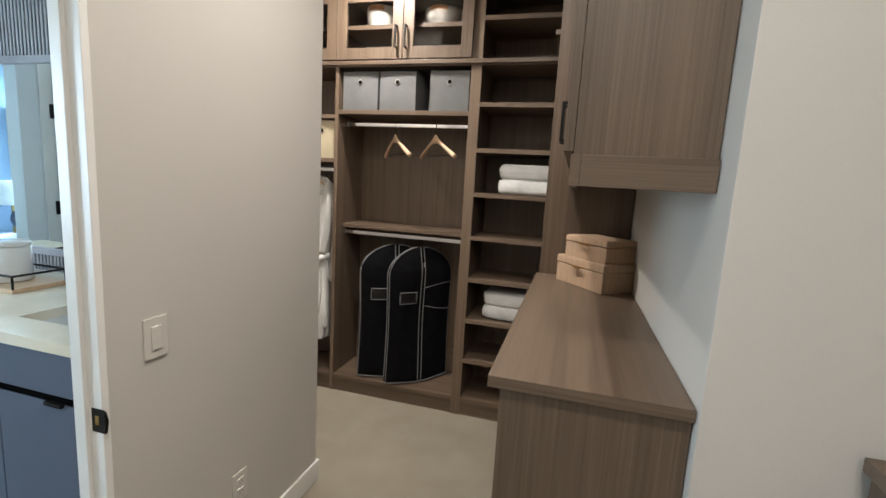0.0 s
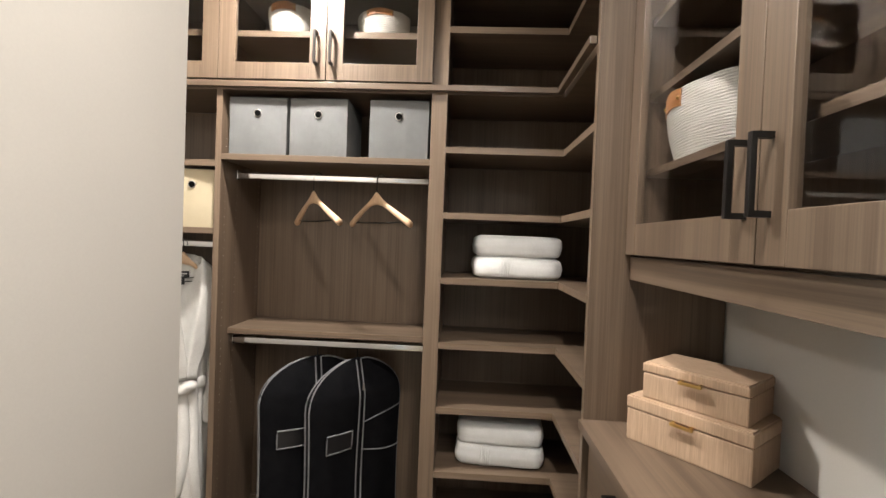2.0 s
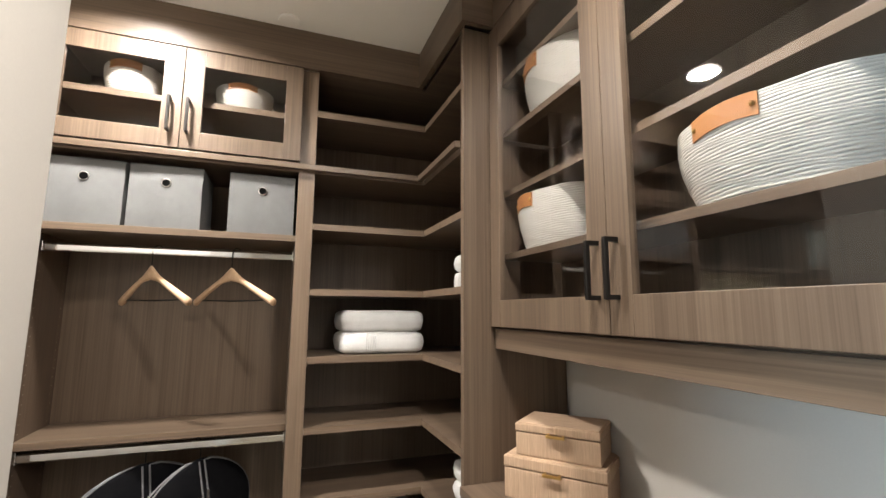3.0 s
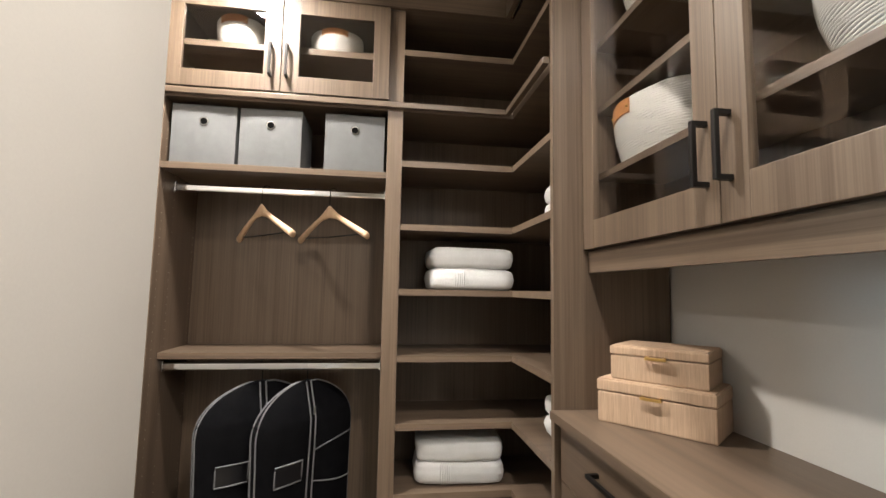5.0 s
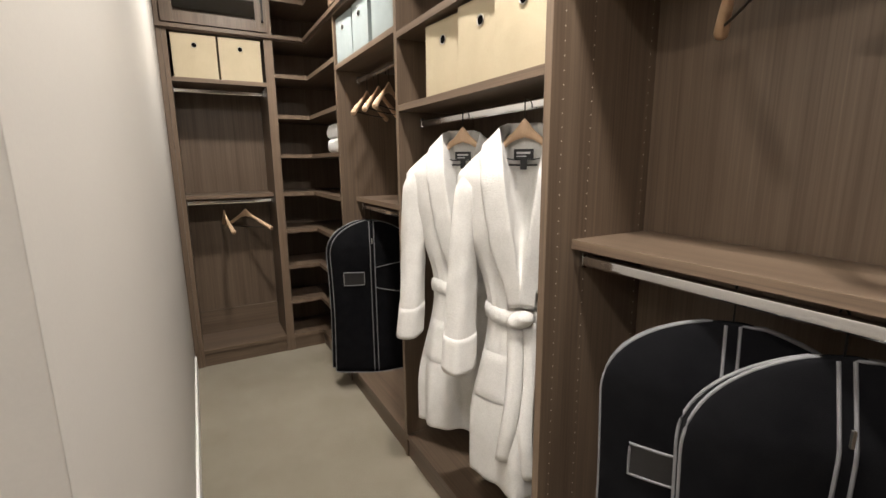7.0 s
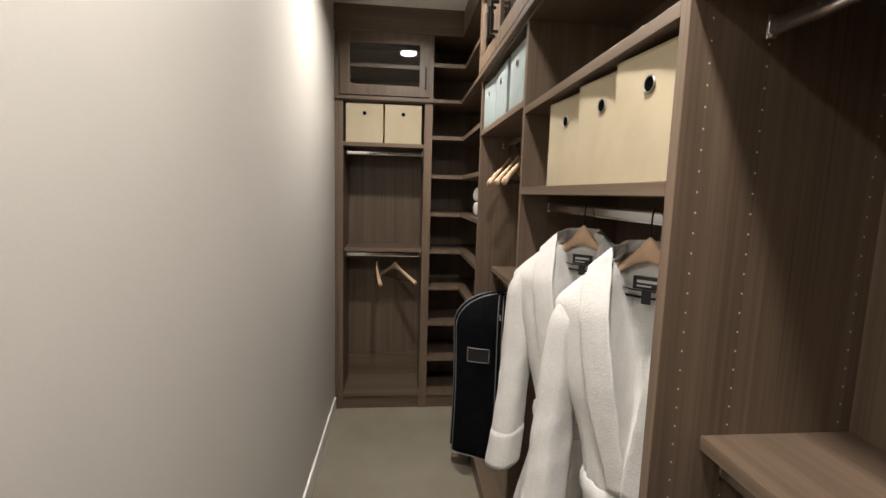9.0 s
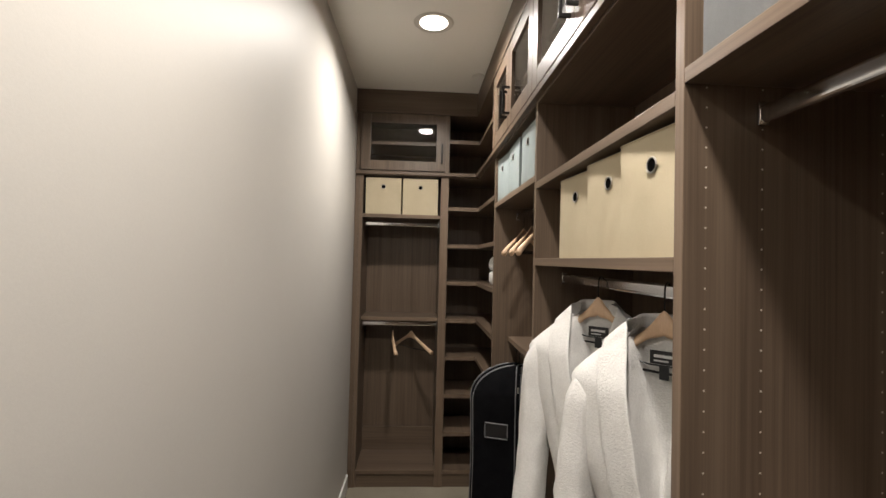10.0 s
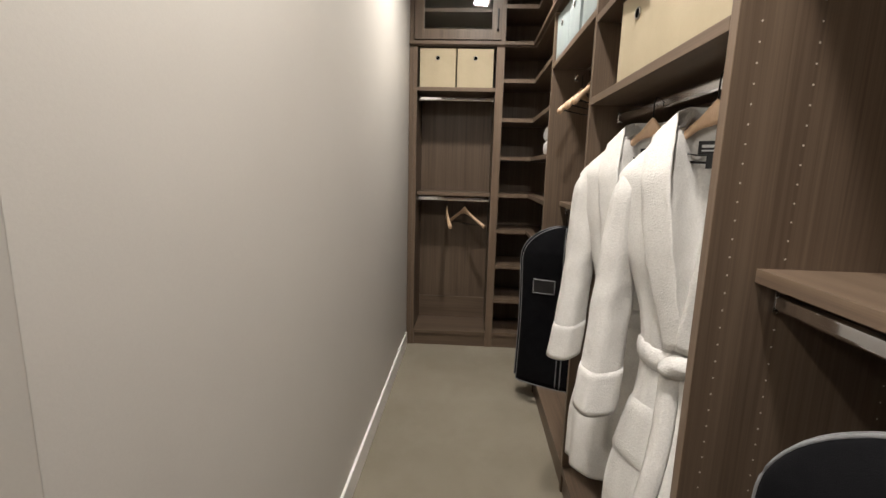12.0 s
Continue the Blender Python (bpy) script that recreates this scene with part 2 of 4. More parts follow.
# ---- closet units ----
FRAMES = {
    "N": lambda u, d: (u, YN + d),
    "W": lambda u, d: (XW - d, u),
    "E": lambda u, d: (XE + d, u),
}
LONG = {"N": "x", "W": "y", "E": "y"}
AHEAD = {"N": (0, -1, 0), "W": (1, 0, 0), "E": (-1, 0, 0)}
T = 0.025                              # board thickness
BASE, PITCH, RAIL0, RAIL1, DOOR_TOP = 0.115, 0.2575, 2.12, 2.155, 2.552


def board(f, u0, u1, d0, d1, z0, z1, bevel=0.0015):
    (xa, ya), (xb, yb) = FRAMES[f](u0, d0), FRAMES[f](u1, d1)
    return box(xa, xb, ya, yb, z0, z1, bevel)


def spot(f, u, d, z):
    return Vector((*FRAMES[f](u, d), z))


def hanging_rod(f, u0, u1, d, z, parent):
    bm = bmesh.new()
    a, b = spot(f, u0 + 0.004, d, z), spot(f, u1 - 0.004, d, z)
    pr = [(0.0075 * math.cos(t), 0.0075 * math.sin(t) + (0.0075 if k < 9 else -0.0075)) for k, t in enumerate([math.pi * q / 8 for q in range(9)] + [math.pi * q / 8 for q in range(8, 17)])]
    across = (spot(f, 0, 1, 0) - spot(f, 0, 0, 0))
    loft(bm, [[p + across * i + Vector((0, 0, j)) for i, j in pr] for p in (a, b)])
    rod = part("hanging_rod", bm, CHROME, parent, "flat oval chrome hanging rod")
    for u in (u0 + 0.004, u1 - 0.004):
        part("rod_bracket", board(f, u - 0.003, u + 0.003, d - 0.009, d + 0.009, z - 0.018, z + 0.020, 0.001), CHROME, rod)
    return rod


def peg_holes(f, u, side, z0, z1, parent):
    """Two columns of shelf-pin sleeves, 32 mm apart, on a panel's face."""
    for d in (0.037, 0.130, 0.334):
        bm = bmesh.new()
        z = z0
        while z < z1:
            c = spot(f, u + side * 0.0006, d, z)
            across = (spot(f, 0, 1, 0) - spot(f, 0, 0, 0))
            ring = [bm.verts.new(c + 0.0018 * (math.cos(t) * across + math.sin(t) * Vector((0, 0, 1)))) for t in [2 * math.pi * k / 8 for k in range(8)]]
            bm.faces.new(ring)
            z += 0.032
        part("pin_hole_column", bm, PIN, parent, "column of small pale shelf-pin sleeves")["kind"] = "stuff"


PIN = mat("pin_sleeve", (0.55, 0.50, 0.43), 0.35)


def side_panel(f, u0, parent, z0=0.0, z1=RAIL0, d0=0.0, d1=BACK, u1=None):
    return pale_edged(part("side_panel", board(f, u0, u0 + T if u1 is None else u1, d0, d1, z0, z1), WOOD["z"], parent), "z", AHEAD[f])


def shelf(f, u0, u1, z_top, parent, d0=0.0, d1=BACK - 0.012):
    return pale_edged(part("shelf", board(f, u0, u1, d0, d1, z_top - T, z_top), WOOD[LONG[f]], parent), LONG[f], AHEAD[f])


def back_panel(f, u0, u1, z0, z1, parent):
    return part("back_panel", board(f, u0, u1, BACK - 0.012, BACK, z0, z1, 0), WOOD["z"], parent)


def plinth(f, u0, u1, parent):
    part("plinth", board(f, u0, u1, 0.008, 0.026, 0.0, BASE - T), WOOD[LONG[f]], parent)
    part("base_deck", board(f, u0, u1, 0.0, BACK - 0.012, BASE - T, BASE), WOOD[LONG[f]], parent)


def bay(f, u0, u1, label, rods, mid=None, shelves=(), holes=(), reach=0.128):
    """A hanging bay between two panels: u0 and u1 are its inner faces."""
    ob = thing("closet_bay", label, "closet unit", "hanging bays")
    plinth(f, u0, u1, ob)
    back_panel(f, u0, u1, BASE, RAIL0, ob)
    part("back_rail", board(f, u0, u1, BACK - 0.03, BACK - 0.0125, BASE, BASE + 0.17), WOOD[LONG[f]], ob)
    for z in shelves:
        shelf(f, u0, u1, z, ob)
    if mid:
        shelf(f, u0, u1, mid, ob, 0.085)
    for z in rods:
        hanging_rod(f, u0, u1, reach, z, ob)
    for u, side in holes:
        peg_holes(f, u, side, 0.30, 2.05, ob)
    return ob


def handle(f, u, d, z0, z1, parent):
    """A square black bar pull that stands off a door."""
    bm = board(f, u - 0.005, u + 0.005, d - 0.034, d - 0.024, z0, z1, 0.0015)
    for z in (z0, z1 - 0.010):
        (xa, ya), (xb, yb) = FRAMES[f](u - 0.005, d - 0.026), FRAMES[f](u + 0.005, d)
        add_box(bm, xa, xb, ya, yb, z, z + 0.010)
    return part("handle", bm, BLACK_METAL, parent, "black square bar pull")


def glass_door(f, u0, u1, z0, z1, d, parent, handle_u=None, rail=0.075, hz=None, stile=0.065):
    """A framed door: two stiles, two rails, a recessed pane."""
    door = part("door", board(f, u0, u0 + stile, d - 0.02, d, z0, z1), WOOD["z"], parent, "wood-framed glass door")
    part("stile", board(f, u1 - stile, u1, d - 0.02, d, z0, z1), WOOD["z"], door)
    for a, b in ((z0, z0 + rail), (z1 - rail, z1)):
        part("rail", board(f, u0 + stile, u1 - stile, d - 0.0195, d - 0.0005, a, b), WOOD["z"], door)
    pane = part("pane", board(f, u0 + stile - 0.004, u1 - stile + 0.004, d - 0.012, d - 0.008, z0 + rail - 0.004, z1 - rail + 0.004, 0), GLASS, door, "clear glass pane")
    pane.visible_shadow = False
    if handle_u is not None:
        a = hz if hz is not None else z0 + 0.02
        handle(f, handle_u, d - 0.02, a, a + 0.128, door)
    return door


def top_cabinet(f, u0, u1, splits, handles, label, shelf_z=2.370):
    """A glazed cabinet over a bay, from the rail up to the crown."""
    ob = thing("upper_cabinet", label, "cabinet", "glazed cabinets over the bays")
    part("cabinet_floor", board(f, u0, u1, 0.0, BACK - 0.012, RAIL0, RAIL1), WOOD[LONG[f]], ob)
    back_panel(f, u0, u1, RAIL1, DOOR_TOP, ob)
    shelf(f, u0, u1, shelf_z, ob, 0.03)
    part("cabinet_top", board(f, u0, u1, 0.0, BACK - 0.012, DOOR_TOP, DOOR_TOP + 0.02), WOOD[LONG[f]], ob)
    for (a, b), h in zip(splits, handles):
        glass_door(f, a + 0.0015, b - 0.0015, RAIL1 + 0.004, DOOR_TOP - 0.003, 0.0, ob, h, 0.066, 2.214)
    return ob


# x of the bays' panels on the north side: left face of each
PAN = [-3.116, -2.265, -1.377, -0.512]
NE_X = -0.450                          # inner face of the doubled panel beside the corner shelves
END0, END1, END2 = 1.512, 2.046, 2.10  # inner faces of the end bay, and its doubled panel's far face
GRAY = bay("N", PAN[2] + T, PAN[3], "taupe wood hanging bay with two rods and a box shelf", (1.795, 1.088), 1.146, (1.866,), ((PAN[2] + T, 1),))
ROBE = bay("N", PAN[1] + T, PAN[2], "taupe wood long-hanging bay with two open box shelves", (1.497,), None, (1.838, 1.565), (), 0.106)
MINT = bay("N", PAN[0] + T, PAN[1], "taupe wood double hanging bay beside the corner shelves", (1.795, 1.088), 1.146, (1.866,))
ENDB = bay("W", END0, END1, "taupe wood double hanging bay across the closet's end", (1.80, 1.092), 1.142, (1.858,))
for _u, _o in zip(PAN[1:3], (MINT, ROBE)):
    side_panel("N", _u, _o)
side_panel("N", PAN[0], MINT)
side_panel("N", PAN[3], GRAY, u1=NE_X - 0.0005)
side_panel("W", END1, ENDB, u1=END2)
side_panel("W", END0 - T, ENDB)
part("filler_strip", board("W", PY + 0.002, END0 - T - 0.0005, 0.0, 0.02, 0.0, DOOR_TOP), WOOD["z"], ENDB)

UP_GRAY = top_cabinet("N", PAN[2] + T, PAN[3], ((PAN[2] + 0.012, -0.932), (-0.932, PAN[3] + 0.002)), (-0.970, -0.909), "taupe wood wall cabinet with two glass doors over grey boxes")
UP_ROBE = top_cabinet("N", PAN[1] + T, PAN[2], ((PAN[1] + 0.012, -1.815), (-1.815, PAN[2] + 0.012)), (-1.845, -1.785), "taupe wood wall cabinet with two glass doors over cream boxes")
UP_MINT = top_cabinet("N", PAN[0] + T, PAN[1], ((PAN[0] + 0.012, -2.685), (-2.685, PAN[1] + 0.012)), (-2.715, -2.655), "taupe wood wall cabinet with two glass doors over pale boxes")
UP_END = top_cabinet("W", END0, END1, ((END0 - 0.022, 2.072),), (2.045,), "taupe wood wall cabinet with one wide glass door")
for _o, _u in ((UP_MINT, PAN[0]), (UP_MINT, PAN[1]), (UP_ROBE, PAN[2])):
    side_panel("N", _u, _o, RAIL0, DOOR_TOP)
side_panel("N", PAN[3], UP_GRAY, RAIL0, DOOR_TOP, u1=NE_X - 0.0005)
side_panel("W", END1, UP_END, RAIL0, DOOR_TOP, u1=END2)
side_panel("W", END0 - T, UP_END, RAIL0, DOOR_TOP)


def l_shelf(bm, x0, x1, xi, y1, yi, y0, z0, z1):
    """An L-shaped board: x0..x1 along the north wall, and down to y0 along the side wall; (xi, yi) is its inner corner."""
    pts = [(x0, yi), (xi, yi), (xi, y0), (x1, y0), (x1, y1), (x0, y1)]
    lo = [bm.verts.new((x, y, z0)) for x, y in pts]
    hi = [bm.verts.new((x, y, z1)) for x, y in pts]
    bm.faces.new(lo)
    bm.faces.new(list(reversed(hi)))
    for i in range(6):
        j = (i + 1) % 6
        bm.faces.new((lo[i], lo[j], hi[j], hi[i]))
    return bm


def corner_unit(x0, x1, xi, y0, label):
    """Open L-shaped shelves from floor to crown in a corner of the closet."""
    ob = thing("corner_shelves", label, "shelves", "corner shelf units")
    yb = YN + BACK - 0.012
    xb = x1 - (0.012 if x1 > x0 else -0.012)
    levels = [BASE + PITCH * k for k in range(8)] + [2.385]
    for z in levels:
        pale_edged(part("shelf", l_shelf(bmesh.new(), x0, xb, xi, yb, YN, y0, z - T, z), WOOD["x"], ob), "x", (0, -1, 0), (math.copysign(1, x0 - x1), 0, 0))
    part("shelf", l_shelf(bmesh.new(), x0, xb, xi, yb, YN, y0, RAIL0, RAIL1 - 0.004), WOOD["x"], ob, "thick shelf level with the cabinet rail")
    part("unit_top", l_shelf(bmesh.new(), x0, xb, xi, yb, YN, y0, DOOR_TOP, DOOR_TOP + 0.02), WOOD["x"], ob)
    part("back_panel", box(min(x0, x1), max(x0, x1), yb, yb + 0.012, BASE, DOOR_TOP + 0.02), WOOD["z"], ob)
    part("back_panel", box(xb, x1, y0, yb - 0.001, BASE, DOOR_TOP), WOOD["z"], ob)
    s = 0.008 if x1 > x0 else -0.008
    part("plinth", box(x0, xi + s, YN + 0.008, YN + 0.026, 0, BASE - T), WOOD["x"], ob)
    part("plinth", box(xi + s, xi + s * 3, y0, YN + 0.026, 0, BASE - T - 0.001), WOOD["y"], ob)
    return ob


TOWER_Y = 1.83                         # south face of the panel beside the dresser
NE = corner_unit(NE_X, WALL_E - 0.006, XE + 0.014, TOWER_Y + T, "dark taupe open corner shelves with folded towels")
pale_edged(part("side_panel", box(XE, WALL_E - 0.006, TOWER_Y, TOWER_Y + T, 0, DOOR_TOP, 0.0015), WOOD["z"], NE), "z", AHEAD["E"])
corner_unit(PAN[0], WALL_W + 0.02, XW, END2 + 0.0005, "dark taupe open corner shelves at the closet's end")

UX, UE, UZ0 = 0.108, 0.676, 1.530      # wall cabinet over the dresser: its front, its end, the doors' foot

# crown: one fascia over every unit
CROWN = thing("crown_fascia", "taupe wood fascia between the cabinets and the ceiling", "trim", kind="structure")
part("fascia", box(XW, XE, YN - 0.022, YN, DOOR_TOP, CEIL, 0.001), WOOD["x"], CROWN)
part("fascia", box(XW - 0.0, XW + 0.022, PY, YN - 0.022, DOOR_TOP, CEIL, 0.001), WOOD["y"], CROWN)
part("fascia", box(XE - 0.022, XE, TOWER_Y - 0.02, YN - 0.022, DOOR_TOP, CEIL, 0.001), WOOD["y"], CROWN)
part("fascia", box(XE - 0.022, UX, TOWER_Y - 0.04, TOWER_Y - 0.0205, DOOR_TOP, CEIL, 0.001), WOOD["x"], CROWN)
part("fascia", box(UX - 0.021, UX, UE, TOWER_Y - 0.041, DOOR_TOP, CEIL, 0.001), WOOD["y"], CROWN)
part("rail_lip", box(XW, XE, YN - 0.022, YN - 0.001, RAIL0 + 0.008, RAIL1 - 0.004, 0.002), WOOD["x"], CROWN)
part("rail_lip", box(XW + 0.001, XW + 0.022, PY + 0.002, YN - 0.023, RAIL0 + 0.008, RAIL1 - 0.004, 0.002), WOOD["y"], CROWN)
part("rail_lip", box(XE - 0.022, XE - 0.001, TOWER_Y + T, YN - 0.023, RAIL0 + 0.008, RAIL1 - 0.004, 0.002), WOOD["y"], CROWN)

# glazed wall cabinet over the dresser
UP_E = thing("wall_cabinet", "taupe wood wall cabinet with two tall glass doors over a dresser", "cabinet")
part("end_panel", box(UX + 0.001, WALL_E - 0.003, UE, UE + T, 1.460, CEIL, 0.0015), WOOD["z"], UP_E)
part("back_panel", box(WALL_E - 0.015, WALL_E - 0.003, UE + T, TOWER_Y, UZ0, DOOR_TOP), WOOD["z"], UP_E)
part("cabinet_floor", box(UX + 0.017, WALL_E - 0.015, UE + T, TOWER_Y, UZ0 - 0.02, UZ0 + 0.005), WOOD["y"], UP_E)
part("cabinet_top", box(UX, WALL_E - 0.015, UE + T, TOWER_Y, DOOR_TOP - 0.02, DOOR_TOP), WOOD["y"], UP_E)
part("valance", box(UX - 0.004, UX + 0.016, UE - 0.012, TOWER_Y, 1.460, UZ0 - 0.006, 0.001), WOOD["y"], UP_E, "deep light rail under the doors")
part("valance", box(UX + 0.0165, WALL_E - 0.003, UE - 0.012, UE - 0.0005, 1.460, UZ0 - 0.006, 0.001), WOOD["x"], UP_E, "light rail returned along the cabinet's end")
for _z in (1.766, 1.976, 2.186, 2.378):
    pale_edged(part("shelf", box(UX + 0.03, WALL_E - 0.016, UE + T, TOWER_Y, _z - 0.02, _z, 0.001), WOOD["y"], UP_E), "y", AHEAD["E"])
_xs = UX - XE
for _a, _b2, _h in ((1.266, TOWER_Y - 0.004, 1.295), (UE + 0.002, 1.263, 1.236)):
    glass_door("E", _a, _b2, UZ0, DOOR_TOP - 0.003, _xs, UP_E, _h, 0.082, 1.602)

# dresser and worktop
CT = 1.057
DRESSER = thing("dresser", "taupe wood dresser with black bar pulls", "dresser")
part("end_panel", box(XE + 0.012, WALL_E - 0.003, 0.605, 0.605 + T, 0, CT - 0.026, 0.0015), WOOD["z"], DRESSER)
part("carcass", box(XE + 0.04, WALL_E - 0.004, 0.605 + T, TOWER_Y - 0.002, 0.09, CT - 0.028), WOOD["z"], DRESSER)
part("plinth", box(XE + 0.06, XE + 0.08, 0.605 + T, TOWER_Y - 0.002, 0, 0.089), WOOD["y"], DRESSER)
for _y0, _y1 in ((0.607, 1.21), (1.213, TOWER_Y - 0.003)):
    _z = CT - 0.031
    for _h in (0.165, 0.21, 0.25, 0.25):
        _dr = part("drawer", box(XE + 0.018, XE + 0.038, _y0 + 0.001, _y1 - 0.001, _z - _h + 0.003, _z, 0.0015), WOOD["y"], DRESSER)
        _c, _zc = (_y0 + _y1) / 2, _z - _h * 0.5 + 0.018
        _bm = box(XE - 0.014, XE - 0.004, _c - 0.085, _c + 0.085, _zc - 0.005, _zc + 0.005, 0.0015)
        for _yy in (_c - 0.08, _c + 0.08):
            add_box(_bm, XE - 0.006, XE + 0.018, _yy - 0.005, _yy + 0.005, _zc - 0.005, _zc + 0.005)
        part("handle", _bm, BLACK_METAL, _dr, "black square bar pull")
        _z -= _h
WORKTOP = thing("worktop", "taupe wood-grain worktop on the dresser", "worktop")
part("slab", box(XE - 0.0125, WALL_E - 0.002, 0.5915, TOWER_Y - 0.0015, CT - 0.025, CT, 0.001), WOOD["y"], WORKTOP)
part("edge_band", box(XE - 0.014, XE - 0.0126, 0.590, TOWER_Y - 0.0015, CT - 0.025, CT - 0.0005), WOOD["y"], WORKTOP)
part("edge_band", box(XE - 0.0125, WALL_E - 0.002, 0.590, 0.5914, CT - 0.025, CT - 0.0005), WOOD["x"], WORKTOP)

# ---- ceiling ----
def downlight(x, y):
    ob = thing("downlight", "round white recessed ceiling light, switched on", "ceiling light", "ceiling downlights")
    bm = bmesh.new()
    prof = [(0.066, 0.0), (0.084, -0.004), (0.094, -0.004), (0.098, 0.0)]
    n = 40
    rings = [[bm.verts.new((x + r * math.cos(2 * math.pi * k / n), y + r * math.sin(2 * math.pi * k / n), CEIL - 0.0015 + dz)) for k in range(n)] for r, dz in prof]
    for a, b in zip(rings, rings[1:]):
        for k in range(n):
            bm.faces.new((a[k], a[(k + 1) % n], b[(k + 1) % n], b[k]))
    part("trim_ring", bm, WHITE_PLASTIC, ob, "", True)
    bm = bmesh.new()
    bm.faces.new([bm.verts.new((x + 0.067 * math.cos(2 * math.pi * k / n), y + 0.067 * math.sin(2 * math.pi * k / n), CEIL - 0.004)) for k in range(n)])
    part("lens", bm, LENS, ob, "glowing diffuser")
    return ob


# the two added hall lamps get an unseen fitting each as well
for _x, _y, _w in DOWNLIGHTS:
    downlight(_x, _y)

# ---- loose things: materials ----
GREY_FABRIC = mottled("grey_fabric", (0.128, 0.130, 0.130), (0.152, 0.154, 0.154), 9, 0.9, 0.5, 700, fine=0.07, spec=0.15)
MINT_FABRIC = mottled("pale_blue_fabric", (0.26, 0.305, 0.305), (0.295, 0.340, 0.340), 9, 0.9, 0.5, 700, fine=0.06, spec=0.15)
CREAM_FABRIC = mottled("cream_fabric", (0.44, 0.375, 0.262), (0.48, 0.415, 0.295), 9, 0.9, 0.5, 700, fine=0.05, spec=0.15)
TERRY = mottled("white_terry", (0.57, 0.558, 0.535), (0.64, 0.628, 0.605), 14, 0.95, 0.95, 230, detail=5, fine=0.07, spec=0.1, distance=0.0022)
TOWELLING = mottled("towelling", (0.66, 0.66, 0.655), (0.74, 0.74, 0.735), 14, 0.95, 0.8, 320, detail=5, fine=0.05, spec=0.1, distance=0.003)
BLACK_CLOTH = mottled("black_nonwoven", (0.004, 0.004, 0.005), (0.007, 0.007, 0.008), 18, 0.9, 0.4, 600, fine=0.2, spec=0.06)
PIPING = mottled("grey_piping", (0.125, 0.125, 0.132), (0.165, 0.165, 0.172), 30, 0.7, 0.3, 500, fine=0.1)
VINYL = mat("dull_vinyl", (0.010, 0.010, 0.012), 0.35)
BEECH = mottled("beech_wood", (0.52, 0.345, 0.215), (0.60, 0.42, 0.275), 6, 0.5, 0.1, 90, stretch=(8, 8, 1), fine=0.06)
ROPE = mottled("cotton_rope", (0.58, 0.565, 0.52), (0.67, 0.655, 0.61), 40, 0.9, 0.8, 420, fine=0.08, spec=0.1, distance=0.002)
LEATHER = mottled("tan_leather", (0.36, 0.15, 0.05), (0.45, 0.20, 0.075), 20, 0.45, 0.3, 350, fine=0.08)
RAFFIA = mottled("raffia", (0.385, 0.265, 0.175), (0.47, 0.33, 0.225), 1.0, 0.75, 0.45, 3.0, detail=5, stretch=(170, 170, 6), fine=0.15, distance=0.002)
RAFFIA_TOP = mottled("raffia_top", (0.40, 0.275, 0.18), (0.48, 0.335, 0.23), 1.0, 0.75, 0.6, 3.0, detail=5, stretch=(12, 150, 60), fine=0.12, distance=0.002)
STEEL = mat("grommet_steel", (0.42, 0.40, 0.37), 0.35, 1.0)
LABEL_BLACK = mat("label_black", (0.012, 0.012, 0.013), 0.6)
LABEL_GREY = mat("label_grey", (0.55, 0.55, 0.55), 0.6)


def cubby(x, y, z, w, d, h, material, label, turn=0.0, seed=0):
    """A fabric storage box, open at the top, with a metal grommet; front faces -y before the turn."""
    rnd = random.Random(seed)
    ob = thing("storage_box", label, "storage box", "fabric storage boxes")
    bm = bmesh.new()
    n = 8
    outer, inner = [], []
    for k in range(5):
        t = k / 4
        bulge = 0.004 * math.sin(math.pi * t)
        ring = []
        for i in range(4 * n):
            s, q = divmod(i, n)
            q = q / n
            a = [(-w / 2 + q * w, -d / 2), (w / 2, -d / 2 + q * d), (w / 2 - q * w, d / 2), (-w / 2, d / 2 - q * d)][s]
            b = bulge * math.sin(math.pi * q) + rnd.uniform(-0.0007, 0.0007)
            nx, ny = [(0, -1), (1, 0), (0, 1), (-1, 0)][s]
            ring.append((a[0] + nx * b, a[1] + ny * b, h * t))
        outer.append(ring)
    for k in range(4, -1, -2):
        inner.append([(px * 0.965, py * 0.965, max(0.006, pz)) for px, py, pz in outer[k]])
    loft(bm, outer + inner)
    part("body", bm, material, ob, "", False)
    bm = bmesh.new()
    zc = h - 0.062
    n = 20
    yf = -d / 2 - 0.0065
    circle = [(0.0145 * math.cos(2 * math.pi * k / n), yf, zc + 0.0145 * math.sin(2 * math.pi * k / n)) for k in range(n)]
    tube(bm, circle, 0.0018, 6, True)
    g = part("grommet", bm, STEEL, ob, "round steel grommet", True)
    # flat near-black disc stands for the shade inside the grommet
    bm = bmesh.new()
    bm.faces.new([bm.verts.new((0.0140 * math.cos(2 * math.pi * k / n), yf + 0.001, zc + 0.0140 * math.sin(2 * math.pi * k / n))) for k in range(n)])
    part("hole", bm, BLACK_HOLE, g)
    bm = bmesh.new()
    edge = [(px, py, h) for px, py, pz in outer[-1]]
    tube(bm, edge[::2], 0.0022, 5, True)
    part("hem", bm, material, ob, "", True)
    ob.matrix_world = pose(x, y, z, 0, 0, turn)
    return ob


